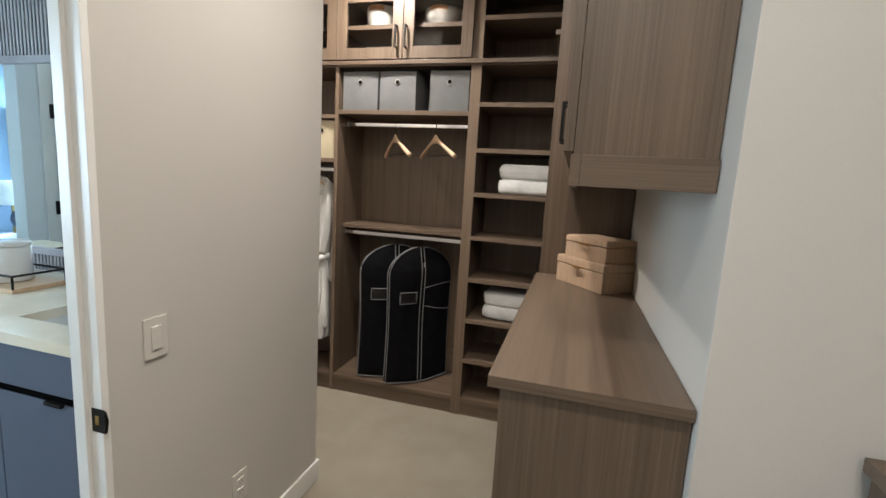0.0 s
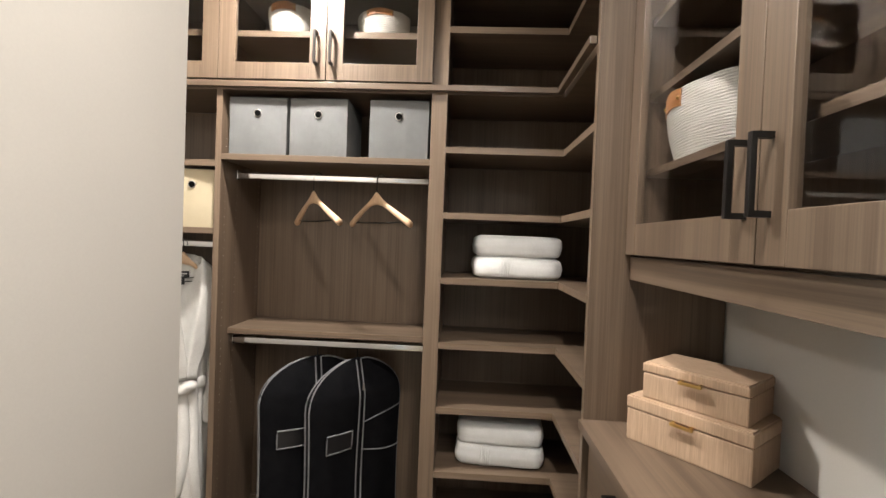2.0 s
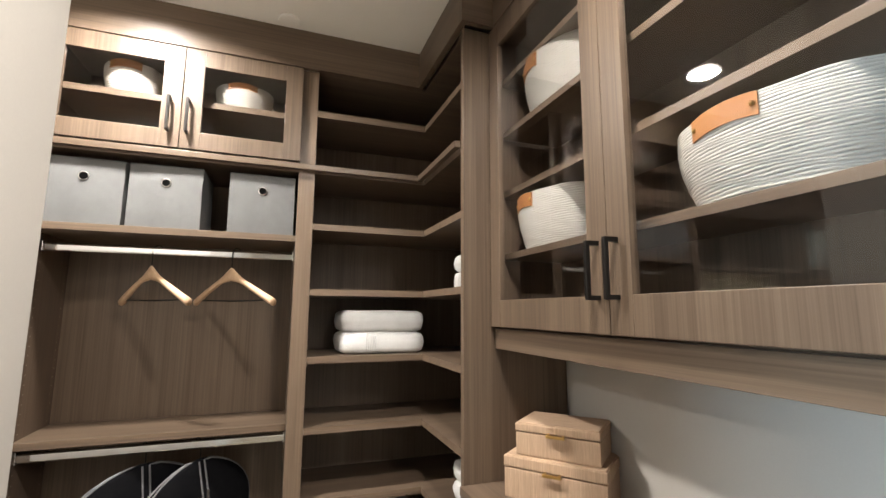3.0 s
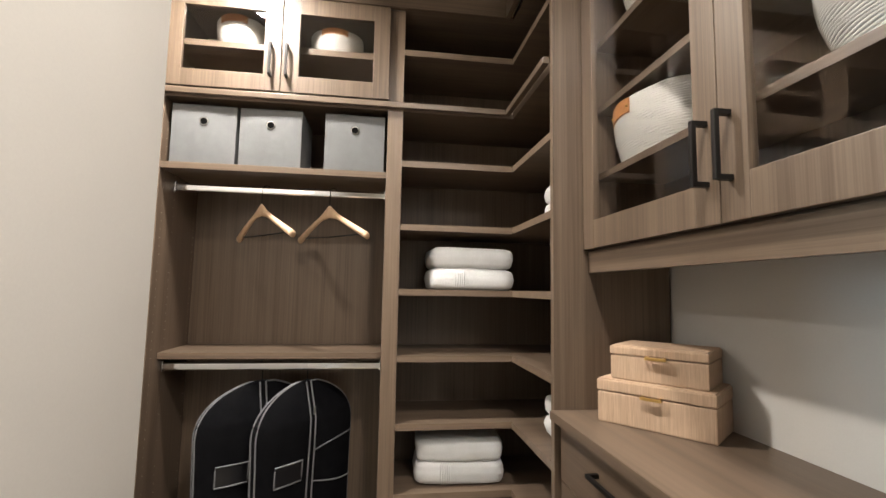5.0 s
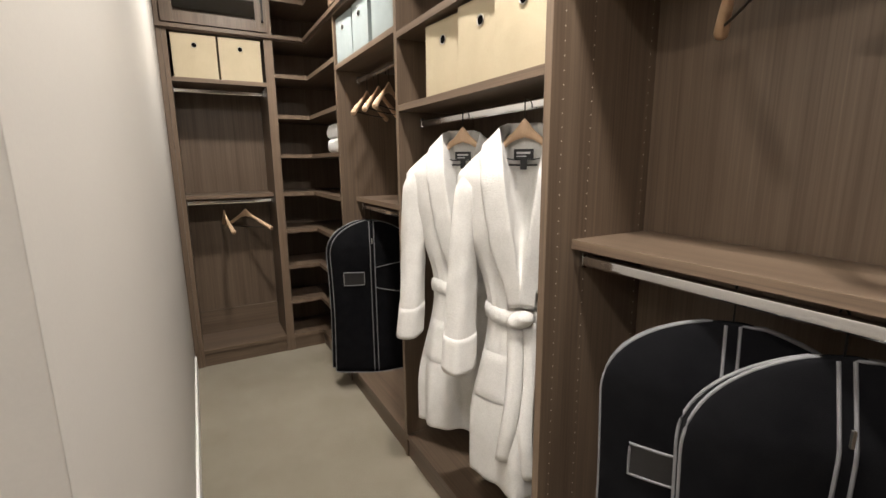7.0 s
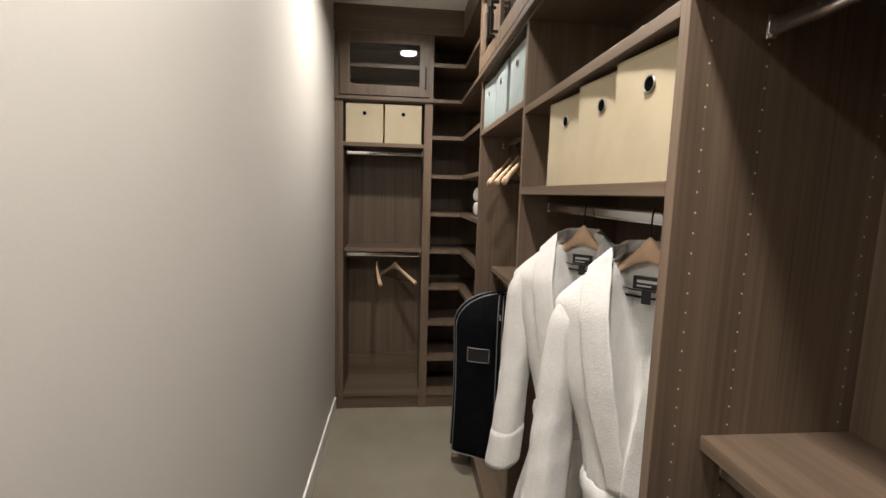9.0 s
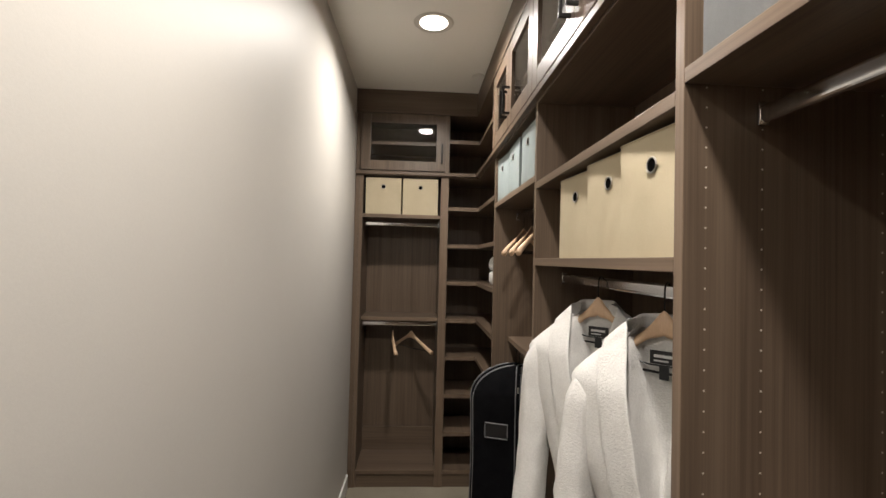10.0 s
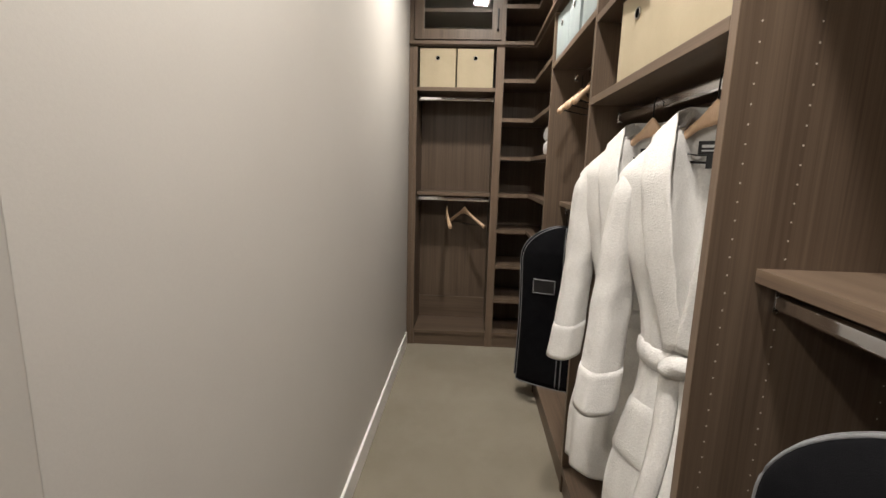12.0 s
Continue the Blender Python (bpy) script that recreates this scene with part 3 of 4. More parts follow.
def hanger(m, label="plain beech hanger with a black hook", span=0.20, hook=0.085):
    ob = thing("clothes_hanger", label, "hanger", "wooden hangers")
    bm = bmesh.new()
    rings = []
    n = 36
    for i in range(n + 1):
        s = -1 + 2 * i / n
        u = s * span
        z = -0.108 * abs(s) ** 1.06 - 0.004
        hh = 0.011 + 0.016 * math.exp(-(s / 0.16) ** 2) + 0.004 * abs(s)
        dd = 0.007 + 0.011 * max(0, abs(s) - 0.25)
        bow = 0.018 * s * s
        rings.append([(u, bow + dd * math.cos(t), z + hh * math.sin(t)) for t in [2 * math.pi * k / 10 for k in range(10)]])
    loft(bm, rings)
    part("hanger_body", bm, BEECH, ob, "", True)
    bm = bmesh.new()
    pts = [(0, 0, 0.008), (0, 0, hook - 0.03)]
    pts += [(0.0, 0.021 - 0.021 * math.cos(a), hook - 0.006 + 0.021 * math.sin(a)) for a in [radians(v) for v in range(0, 210, 20)]]
    tube(bm, pts, 0.0019, 6)
    part("hook", bm, BLACK_METAL, ob, "black wire hook", True)
    bm = tube(bmesh.new(), [(-span * 0.93, 0.016, -0.104), (0, 0.012, -0.108), (span * 0.93, 0.016, -0.104)], 0.0028, 6)
    part("trouser_bar", bm, BLACK_METAL, ob, "thin black trouser bar", True)
    ob.matrix_world = m
    return ob


def garment_bag(m, label, w=0.235, h=0.90, thick=0.045):
    """A hanging black garment bag: local u is x, front is -y, the top of the zip is the origin."""
    ob = thing("garment_bag", label, "garment bag", "black garment bags")

    def half(z):
        if z > -0.20:
            return w * (1 - (1 - min(1, -z / 0.20)) ** 2.3) ** 0.62
        return w * (1 - 0.03 * math.sin((-z - 0.2) * 5.0))

    def skin(u, z, side):
        s = max(0.0, 1 - (u / max(half(z), 1e-4)) ** 2) ** 0.5
        wrinkle = 0.006 * math.sin(9 * z + 6 * u) + 0.004 * math.sin(23 * u - 5 * z)
        return side * (thick * (0.35 + 0.65 * s) * min(1, (-z + 0.02) * 6)) + wrinkle * s

    zs = [-0.002 - (h - 0.002) * (k / 44) ** 1.35 for k in range(45)]
    m_ = 24
    bm = bmesh.new()
    rings = []
    for z in zs:
        hw = max(half(z), 0.004)
        dip = 0.02 * (-z / h) ** 4
        front = [(hw * s, skin(hw * s, z, -1), z - dip * (1 - s * s) * 0.6) for s in [math.cos(math.pi * k / m_) * -1 for k in range(m_ + 1)]]
        back = [(hw * s, skin(hw * s, z, 1), z) for s in [math.cos(math.pi * k / m_) for k in range(1, m_)]]
        rings.append(front + back)
    loft(bm, rings)
    part("cover", bm, BLACK_CLOTH, ob, "", True)
    for side in (-1, 1):
        edge = [(-half(z) * 1.0, skin(half(z), z, side) , z) for z in reversed(zs[1:])]
        edge += [(half(z), skin(half(z), z, side), z) for z in zs[1:]]
        part("piping", tube(bmesh.new(), edge, 0.0036, 6), PIPING, ob, "grey edge piping", True)
    foot = [(half(zs[-1]) * s, skin(half(zs[-1]) * s, zs[-1], -1) - 0.002, zs[-1] - 0.012 * (1 - s * s)) for s in [k / 10 - 1 for k in range(21)]]
    part("piping", tube(bmesh.new(), foot, 0.0033, 6), PIPING, ob, "", True)
    for u in (-0.012, 0.012):
        line = [(u, skin(u, z, -1) - 0.001, z) for z in zs[1:]]
        part("zip_tape", tube(bmesh.new(), line, 0.0034, 6), PIPING, ob, "grey zip tape", True)
    part("zip_pull", box(-0.003, 0.003, -thick - 0.012, -thick - 0.006, -0.13, -0.10, 0.001), STEEL, ob)
    a, b, c, d = -w + 0.07, -w + 0.185, -0.295, -0.37
    frame_pts = [(a, c), (b, c), (b, d), (a, d)]
    loop = []
    for (u0, z0), (u1, z1) in zip(frame_pts, frame_pts[1:] + frame_pts[:1]):
        loop += [(u0 + (u1 - u0) * k / 5, skin(u0 + (u1 - u0) * k / 5, z0 + (z1 - z0) * k / 5, -1) - 0.001, z0 + (z1 - z0) * k / 5) for k in range(5)]
    win = part("window_frame", tube(bmesh.new(), loop, 0.0034, 6, True), PIPING, ob, "grey-edged card window", True)
    bm = bmesh.new()
    grid = [[bm.verts.new((a + (b - a) * i / 4, skin(a + (b - a) * i / 4, c + (d - c) * j / 3, -1) - 0.0012, c + (d - c) * j / 3)) for i in range(5)] for j in range(4)]
    for j in range(3):
        for i in range(4):
            bm.faces.new((grid[j][i], grid[j][i + 1], grid[j + 1][i + 1], grid[j + 1][i]))
    part("window", bm, VINYL, win, "dull clear vinyl")
    for z0, dip in ((-0.27, -0.03), (-0.39, 0.035)):
        line = [(0.016 + (w - 0.016) * k / 10, skin(0.016 + (w - 0.016) * k / 10, z0 - dip * 0.5, -1) - 0.001, z0 - dip * math.sin(k / 10 * 1.6)) for k in range(11)]
        part("pocket_seam", tube(bmesh.new(), line, 0.0028, 6), PIPING, ob, "", True)
    bm = tube(bmesh.new(), [(0, 0, -0.01), (0, 0, 0.055)] + [(0.0, 0.016 - 0.016 * math.cos(x), 0.055 + 0.016 * math.sin(x)) for x in [radians(v) for v in range(15, 200, 20)]], 0.002, 6)
    part("hook", bm, BLACK_METAL, ob, "", True)
    ob.matrix_world = m
    return ob


def robe(m, label, seed, length=1.10, reach=0.205, tuck=0.0, belt=True):
    """A hanging terry bathrobe; local x along the shoulders, front -y, the base of the collar at the origin."""
    ob = thing("bathrobe", label, "bathrobe", "bathrobes on hangers")
    rnd = random.Random(seed)
    ph = [rnd.uniform(0, 6.28) for _ in range(8)]
    WAIST = -0.515

    def ease(a, b, v):
        t = min(1.0, max(0.0, (v - a) / (b - a)))
        return t * t * (3 - 2 * t)

    def width(z):
        shoulder = 0.055 + (reach - 0.050) * min(1, max(0.0, -z + 0.010) / 0.115) ** 0.80
        chest = shoulder - 0.098 * ease(-0.14, WAIST, z) if z < -0.14 else shoulder
        return chest + 0.062 * ease(WAIST - 0.02, WAIST - 0.40, z) if z < WAIST else chest

    def depth(z):
        d = 0.030 + 0.040 * ease(0.01, -0.13, z)
        return d - 0.014 * ease(-0.2, WAIST, z) + 0.038 * ease(WAIST - 0.02, -0.95, z)

    def vee(z):
        return max(0.0, 0.058 * (1 - max(0.0, -z - 0.02) / 0.42))

    def at(theta, z, grow=0.0):
        """A point of the cloth's outside: long soft folds that gather at the belt and open towards the hem."""
        c, s = math.cos(theta), math.sin(theta)
        low = ease(WAIST + 0.05, -1.0, z)
        gather = math.exp(-((z - WAIST) / 0.10) ** 2)
        fold = 0.030 * math.sin(4 * theta + ph[0] + 1.5 * z) + (0.020 + 0.105 * low) * math.sin(6 * theta + ph[1] + 0.6 * z) + 0.055 * low * math.sin(11 * theta + ph[2] - 1.2 * z) + 0.05 * gather * math.sin(17 * theta + ph[3])
        w_, d_ = width(z) + grow, depth(z) + grow
        return w_ * c * (1 + 0.35 * fold), d_ * s * (1 + fold) + 0.018 * low * math.sin(3 * c + ph[4])

    def front(x, z):
        """How far forward the cloth stands at a place across the chest."""
        c = max(-0.97, min(0.97, x / width(z)))
        return at(-math.acos(c), z)[1]

    n, k_ = 96, 80
    bm = bmesh.new()
    rings = []
    for j in range(k_ + 1):
        z = 0.010 - (length + 0.010) * j / k_
        ring = []
        for i in range(n):
            th = 2 * math.pi * i / n
            x, y = at(th, z)
            if y < 0 and vee(z) > 0:
                k = ease(vee(z) - 0.014, vee(z) + 0.012, abs(x))
                y = 0.45 * depth(z) * (1 - k) + y * k
            q = noise.noise((x * 13 + seed, y * 13, z * 3.5)) * 0.005 + noise.noise((x * 45, y * 45 + seed, z * 45)) * 0.0016
            diagonal = 0.0035 * math.sin(26 * (z + 0.9 * abs(x)) + ph[5]) * ease(-0.16, -0.34, z) * ease(WAIST - 0.05, WAIST + 0.08, z)
            hem = 0.014 * math.sin(th * 2 + ph[6]) * (j / k_) ** 6
            ring.append((x + q * 0.6, y - q - diagonal * (1 if y < 0 else 0), z + hem))
        rings.append(ring)
    loft(bm, rings)
    part("body", bm, TERRY, ob, "", True)
    # shawl collar: one flat folded band each side, from the nape over the shoulder to the belt
    for sgn in (-1, 1):
        rings = []
        for j in range(41):
            t = j / 40
            if t < 0.24:
                q = t / 0.24
                a = q * math.pi * 0.62
                mid = Vector((sgn * 0.062 * math.sin(a), 0.050 * math.cos(a) - 0.004, 0.010 - 0.004 * q))
                out = Vector((sgn * (0.25 + 0.55 * q), 0.30 - 0.30 * q, -0.92 + 0.15 * q)).normalized()
                half, thick = 0.030 + 0.004 * q, 0.011
            else:
                q = (t - 0.24) / 0.76
                z = 0.010 - 0.49 * q
                half = 0.037 - 0.013 * ease(0.55, 1.0, q)
                x = sgn * (vee(z) + half * 0.86) * (1 - 0.25 * ease(0.75, 1.0, q)) + 0.010 * q
                mid = Vector((x, front(x, z) - 0.008 - (0.006 if sgn > 0 else 0.0), z))
                k = ease(0.0, 0.18, q)
                flat = Vector((sgn, 0.30, -0.22)).normalized()
                out = Vector((sgn * 0.8, 0.0, -0.77)).lerp(flat, k).normalized()
                thick = 0.0095
            normal = Vector((0.25 * sgn * out.z, -1, 0.0)) if t >= 0.24 else Vector((sgn * math.sin(q * 2.0), math.cos(q * 2.0), 0.25))
            normal = (normal - out * normal.dot(out)).normalized()
            ring = []
            for i in range(16):
                a = 2 * math.pi * i / 16
                u, v = math.cos(a), math.sin(a)
                p = mid + out * (half * u) + normal * (thick * v + 0.006 * u * u)
                p += Vector((1, 1, 1)) * noise.noise(p * 38) * 0.0022
                ring.append(tuple(p))
            rings.append(ring)
        part("collar", loft(bmesh.new(), rings), TERRY, ob, "wide shawl collar", True)
    # sleeves: set in at the shoulder, hanging straight, with a turned-back cuff each
    for sgn in (-1, 1):
        rings, cuff = [], []
        drop = 0.575 + (0.015 if sgn < 0 else 0.0)
        for j in range(45):
            t = j / 44
            start = 1 - math.exp(-10 * t)
            cx = sgn * ((reach - 0.050) + 0.028 * start + (0.012 - (tuck if sgn > 0 else 0.0)) * t)
            cy = 0.002 - 0.050 * t * t
            cz = -0.066 - 0.030 * start - drop * t
            grow = min(1, (t + 0.008) * 9) ** 0.55
            ra = (0.042 + 0.006 * t) * grow
            rb = (0.058 - 0.004 * t) * grow
            ring = []
            for i in range(28):
                a = 2 * math.pi * i / 28
                bend = math.exp(-((t - 0.50) / 0.16) ** 2)
                f_ = 1 + 0.05 * math.sin(2 * a + ph[7] + 5 * t) + 0.025 * bend * math.sin(34 * t + 2 * a) + 0.04 * math.sin(5 * a + 3 * t + ph[5])
                q = noise.noise((cx * 16 + math.cos(a), cz * 7, math.sin(a) + seed)) * 0.003
                ring.append((cx + (ra * f_ + q) * math.cos(a), cy + (rb * f_ + q) * math.sin(a), cz + 0.014 * math.sin(a) * t))
            rings.append(ring)
            if t > 0.80:
                flare = 1.06 if t > 0.83 else 1.02
                cuff.append([(cx + (q[0] - cx) * flare, cy + (q[1] - cy) * flare, q[2]) for q in ring])
        sl = part("sleeve", loft(bmesh.new(), rings), TERRY, ob, "", True)
        part("cuff", loft(bmesh.new(), cuff), TERRY, sl, "turned-back cuff", True)
    # belt, knot and tails
    rings = []
    for dz, g in ((-0.026, 0.001), (-0.021, 0.007), (0.0, 0.010), (0.021, 0.007), (0.026, 0.001)):
        rings.append([(*at(2 * math.pi * i / 64, WAIST + dz, g), WAIST + dz + 0.006 * math.sin(i * 0.3 + ph[0])) for i in range(64)])
    bl = part("belt", loft(bmesh.new(), rings, False), TERRY, ob, "tied terry belt", True)
    if belt:
        y0 = front(0.01, WAIST) - 0.018
        bm = bmesh.new()
        bmesh.ops.create_uvsphere(bm, u_segments=18, v_segments=12, radius=0.03)
        for v in bm.verts:
            v.co = Vector((v.co.x * 1.25 + v.co.z * 0.35 + 0.012, v.co.y * 0.75 + y0, v.co.z * 0.95 + WAIST)) + Vector((1, 1, 1)) * noise.noise(v.co * 40) * 0.006
        part("knot", bm, TERRY, bl, "", True)
        for sgn, ln in ((-1, 0.42), (1, 0.47)):
            rings = []
            for j in range(24):
                t = j / 23
                z = WAIST - 0.012 - ln * t
                cx = 0.012 + sgn * (0.010 + 0.026 * t) + 0.008 * math.sin(5 * t + sgn)
                cy = min(front(cx, z) - 0.009, y0 + 0.012)
                rings.append([(cx + 0.024 * math.cos(a), cy + 0.006 * math.sin(a) + 0.004 * math.cos(2 * a), z) for a in [2 * math.pi * i / 12 for i in range(12)]])
            part("belt_tail", loft(bmesh.new(), rings), TERRY, bl, "", True)
    # patch pocket, following the cloth under it
    bm = bmesh.new()
    rows = []
    for j in range(11):
        z = -0.635 - 0.150 * j / 10
        row = []
        for i in range(11):
            edge = 0.0 if i in (0, 10) or j in (0, 10) else 1.0
            x, y = at(radians(204 + 52 * i / 10), z, 0.003 + 0.006 * edge)
            row.append(bm.verts.new((x, y, z)))
        rows.append(row)
    for j in range(10):
        for i in range(10):
            bm.faces.new((rows[j][i], rows[j][i + 1], rows[j + 1][i + 1], rows[j + 1][i]))
    part("pocket", bm, TERRY, ob, "patch pocket", True)
    # neck label with woven lines, and the black loop under it
    tag = part("neck_label", box(-0.028, 0.028, 0.0085, 0.0115, -0.062, -0.034, 0.001), LABEL_BLACK, ob, "black woven neck label")
    part("label_line", box(-0.020, 0.019, 0.0075, 0.0083, -0.048, -0.042), LABEL_GREY, tag)
    part("label_line", box(-0.020, 0.008, 0.0075, 0.0083, -0.056, -0.053), LABEL_GREY, tag)
    part("size_label", box(-0.009, 0.010, 0.0065, 0.0084, -0.092, -0.062, 0.001), LABEL_BLACK, tag)
    part("hanging_loop", tube(bmesh.new(), [(-0.05, 0.006, -0.060), (-0.028, 0.008, -0.064), (0.028, 0.008, -0.064), (0.05, 0.006, -0.060)], 0.0018, 5), LABEL_BLACK, ob)
    ob.matrix_world = m
    return ob


def towel(bm, w, d, z0, h, seed):
    """One folded towel: soft rounded slab with the fold lines of its layers along the front."""
    n = 40
    rings = []
    for j in range(13):
        t = j / 12
        prof = (1 - abs(2 * t - 1) ** 2.6) ** 0.5
        layer = 0.0015 * abs(math.sin(t * math.pi * 3))
        inset = 0.024 * (1 - prof) - layer + 0.004
        ring = []
        for i in range(n):
            a = 2 * math.pi * i / n
            c, s = math.cos(a), math.sin(a)
            e = (abs(c) ** 9 + abs(s) ** 9) ** (-1 / 9)
            x, y = c * e * (w / 2 - inset), s * e * (d / 2 - inset)
            q = noise.noise((x * 14 + seed, y * 14, z0 * 9 + t * 2)) * 0.005
            ring.append((x + q, y + q, z0 + h * t + noise.noise((x * 7, y * 7, seed + z0 * 5)) * 0.006 * t))
        rings.append(ring)
    loft(bm, rings)
    return bm


def towel_stack(x, y, z, w, d, turn, label, seed, count=2, h=0.089):
    ob = thing("towel_stack", label, "towels", "folded white towels")
    for k in range(count):
        tw = part("towel", towel(bmesh.new(), w - 0.006 * k, d, k * (h - 0.002) + 0.001, h, seed + k), TOWELLING, ob, "", True)
        if k:
            continue
        bm = bmesh.new()
        for r in range(5):
            x0 = -0.075 + 0.009 * r
            pts = []
            for j in range(13):
                t = 0.04 + 0.92 * j / 12
                inset = 0.024 * (1 - (1 - abs(2 * t - 1) ** 2.6) ** 0.5) + 0.004
                pts.append((x0, -(d / 2 - inset) - 0.0015, k * (h - 0.002) + 0.001 + h * t))
            tube(bm, pts, 0.0026, 5)
        part("woven_band", bm, TOWELLING, tw, "ribbed woven band", True)
    ob.matrix_world = pose(x, y, z, 0, 0, turn)
    return ob


def basket(x, y, z, a, b, h, turn, label, rows=11, handles=(0,), strap=0.34):
    """An oval coiled-rope basket: a stack of rope rings, wider at the middle, with riveted leather straps."""
    ob = thing("rope_basket", label, "basket", "coiled rope baskets")
    n = 56
    r = h / rows / 2
    for k in range(rows):
        t = (k + 0.5) / rows
        g = 0.80 + 0.21 * math.sin(min(1, t * 1.1) * math.pi * 0.56)
        bm = bmesh.new()
        pts = [(a * g * math.cos(2 * math.pi * i / n), b * g * math.sin(2 * math.pi * i / n), h * t + 0.0012 * math.sin(i * 0.9 + k)) for i in range(n)]
        tube(bm, pts, r * 1.28, 6, True)
        part("rope_coil", bm, ROPE, ob, "", True)
    bm = bmesh.new()
    bm.faces.new([bm.verts.new((a * 0.87 * math.cos(2 * math.pi * i / n), b * 0.87 * math.sin(2 * math.pi * i / n), 0.004)) for i in range(n)])
    part("bottom", bm, ROPE, ob)
    for ang in handles:
        c = radians(ang)
        rings = []
        for j in range(-8, 9):
            th = c + j / 8 * strap
            nx, ny = math.cos(th), math.sin(th)
            px, py = (a * 1.0 + r * 1.6) * nx, (b * 1.0 + r * 1.6) * ny
            lift = 0.006 * (1 - (j / 8) ** 2)
            z0, z1 = h * 0.74 + lift, h * 0.99 + lift
            q = 0.003
            rings.append([(px - q * nx, py - q * ny, z0), (px + q * nx, py + q * ny, z0), (px + q * nx, py + q * ny, z1), (px - q * nx, py - q * ny, z1)])
        hd = part("leather_handle", loft(bmesh.new(), rings), LEATHER, ob, "tan leather strap")
        bm = bmesh.new()
        for j in (-7, 7):
            th = c + j / 8 * strap
            px, py = (a + r * 1.6 + 0.004) * math.cos(th), (b + r * 1.6 + 0.004) * math.sin(th)
            tmp = bmesh.ops.create_uvsphere(bm, u_segments=8, v_segments=6, radius=0.0045)["verts"]
            bmesh.ops.translate(bm, verts=tmp, vec=(px, py, h * 0.87))
        part("rivet", bm, BRASS, hd, "", True)
    ob.matrix_world = pose(x, y, z, 0, 0, turn)
    return ob


def raffia_box(x, y, z, w, d, h, turn, label):
    """A lidded box wrapped in raffia, with a brass bar pull; front faces -y before the turn."""
    ob = thing("raffia_box", label, "box", "lidded raffia boxes")
    part("body", box(-w / 2, w / 2, -d / 2, d / 2, 0, h * 0.70, 0.004), RAFFIA, ob)
    bm = box(-w / 2 - 0.0015, w / 2 + 0.0015, -d / 2 - 0.0015, d / 2 + 0.0015, h * 0.70 + 0.002, h - 0.003, 0.004)
    lid = part("lid", bm, RAFFIA, ob)
    part("lid_top", box(-w / 2 + 0.003, w / 2 - 0.003, -d / 2 + 0.003, d / 2 - 0.003, h - 0.004, h, 0.002), RAFFIA_TOP, lid)
    bm = box(-0.026, 0.026, -d / 2 - 0.017, -d / 2 - 0.009, h * 0.70 - 0.004, h * 0.70 + 0.004, 0.002)
    for s in (-0.021, 0.021):
        add_box(bm, s - 0.003, s + 0.003, -d / 2 - 0.011, -d / 2 + 0.002, h * 0.70 + 0.002, h * 0.70 + 0.005)
    part("pull", bm, BRASS, lid, "brass bar pull")
    ob.matrix_world = pose(x, y, z, 0, 0, turn)
    return ob


# ---- the grey bay ----
for _i, (_x, _t) in enumerate(((-1.214, 0.6), (-0.963, -1.2), (-0.643, 1.0))):
    cubby(_x, 2.326 + 0.115, 1.8665, 0.234, 0.228, 0.228, GREY_FABRIC, "light grey fabric storage box with a grommet", _t, 3 + _i)
hanger(pose(-1.012, 2.432, 1.718, 0, 0, -46))
hanger(pose(-0.740, 2.425, 1.720, 0, 0, -42))
garment_bag(pose(-0.982, 2.465, 1.031, 0, 0, 32), "black zipped garment bag with grey piping hung behind another", 0.235, 0.895)
garment_bag(pose(-0.804, 2.452, 1.033, 0, 0, 46), "black zipped garment bag with grey piping and card window", 0.225, 0.895)

# ---- the robe bay ----
for _i, _x in enumerate((-1.925, -1.695, -1.495)):
    cubby(_x, 2.338 + 0.125 - 0.004 * _i, 1.5655, 0.228, 0.245, 0.235, CREAM_FABRIC, "cream fabric storage box with a black-centred grommet", 6.0, 11 + _i)
for _x, _a, _s, _h, _r, _k, _l in (
    (-1.552, 46, 5, 1.062, 0.190, 0.05, "white terry bathrobe with a shawl collar, belt knotted"),
    (-1.885, 47, 9, 1.050, 0.200, 0.0, "white terry bathrobe with one sleeve hanging clear of the other"),
):
    robe(pose(_x, 2.394, 1.410, 0, 0, _a), _l, _s, _h, _r, _k, _s == 5)
    hanger(pose(_x, 2.396, 1.438, 0, 0, _a), "plain beech hanger inside a white bathrobe", 0.130, 0.063)

# ---- the pale-box bay and the end bay ----
for _i, (_x, _t) in enumerate(((-2.972, 3), (-2.705, -1), (-2.430, 1))):
    cubby(_x, 2.328 + 0.115, 1.8665, 0.232, 0.23, 0.228, MINT_FABRIC, "pale blue-grey fabric storage box with a grommet", _t, 21 + _i)
for _x in (-2.95, -2.78, -2.64):
    hanger(pose(_x, 2.438, 1.702, 0, 0, -46))
garment_bag(pose(-3.035, 2.43, 1.018, 0, 0, 74), "black zipped garment bag leaning out of the bay", 0.235, 0.895)
garment_bag(pose(-2.955, 2.43, 1.022, 0, 0, 72), "black zipped garment bag with grey piping standing over the plinth", 0.235, 0.895)
for _y in (1.650, 1.905):
    cubby(-3.775 - 0.125, _y, 1.8585, 0.243, 0.245, 0.25, CREAM_FABRIC, "cream fabric storage box with a grommet on the end shelf", 90, int(_y * 100))
hanger(pose(-3.965, 1.73, 1.010, 0, 0, 5), "plain beech hanger turned edge-on")
hanger(pose(-3.965, 1.865, 1.010, 0, 0, 42))

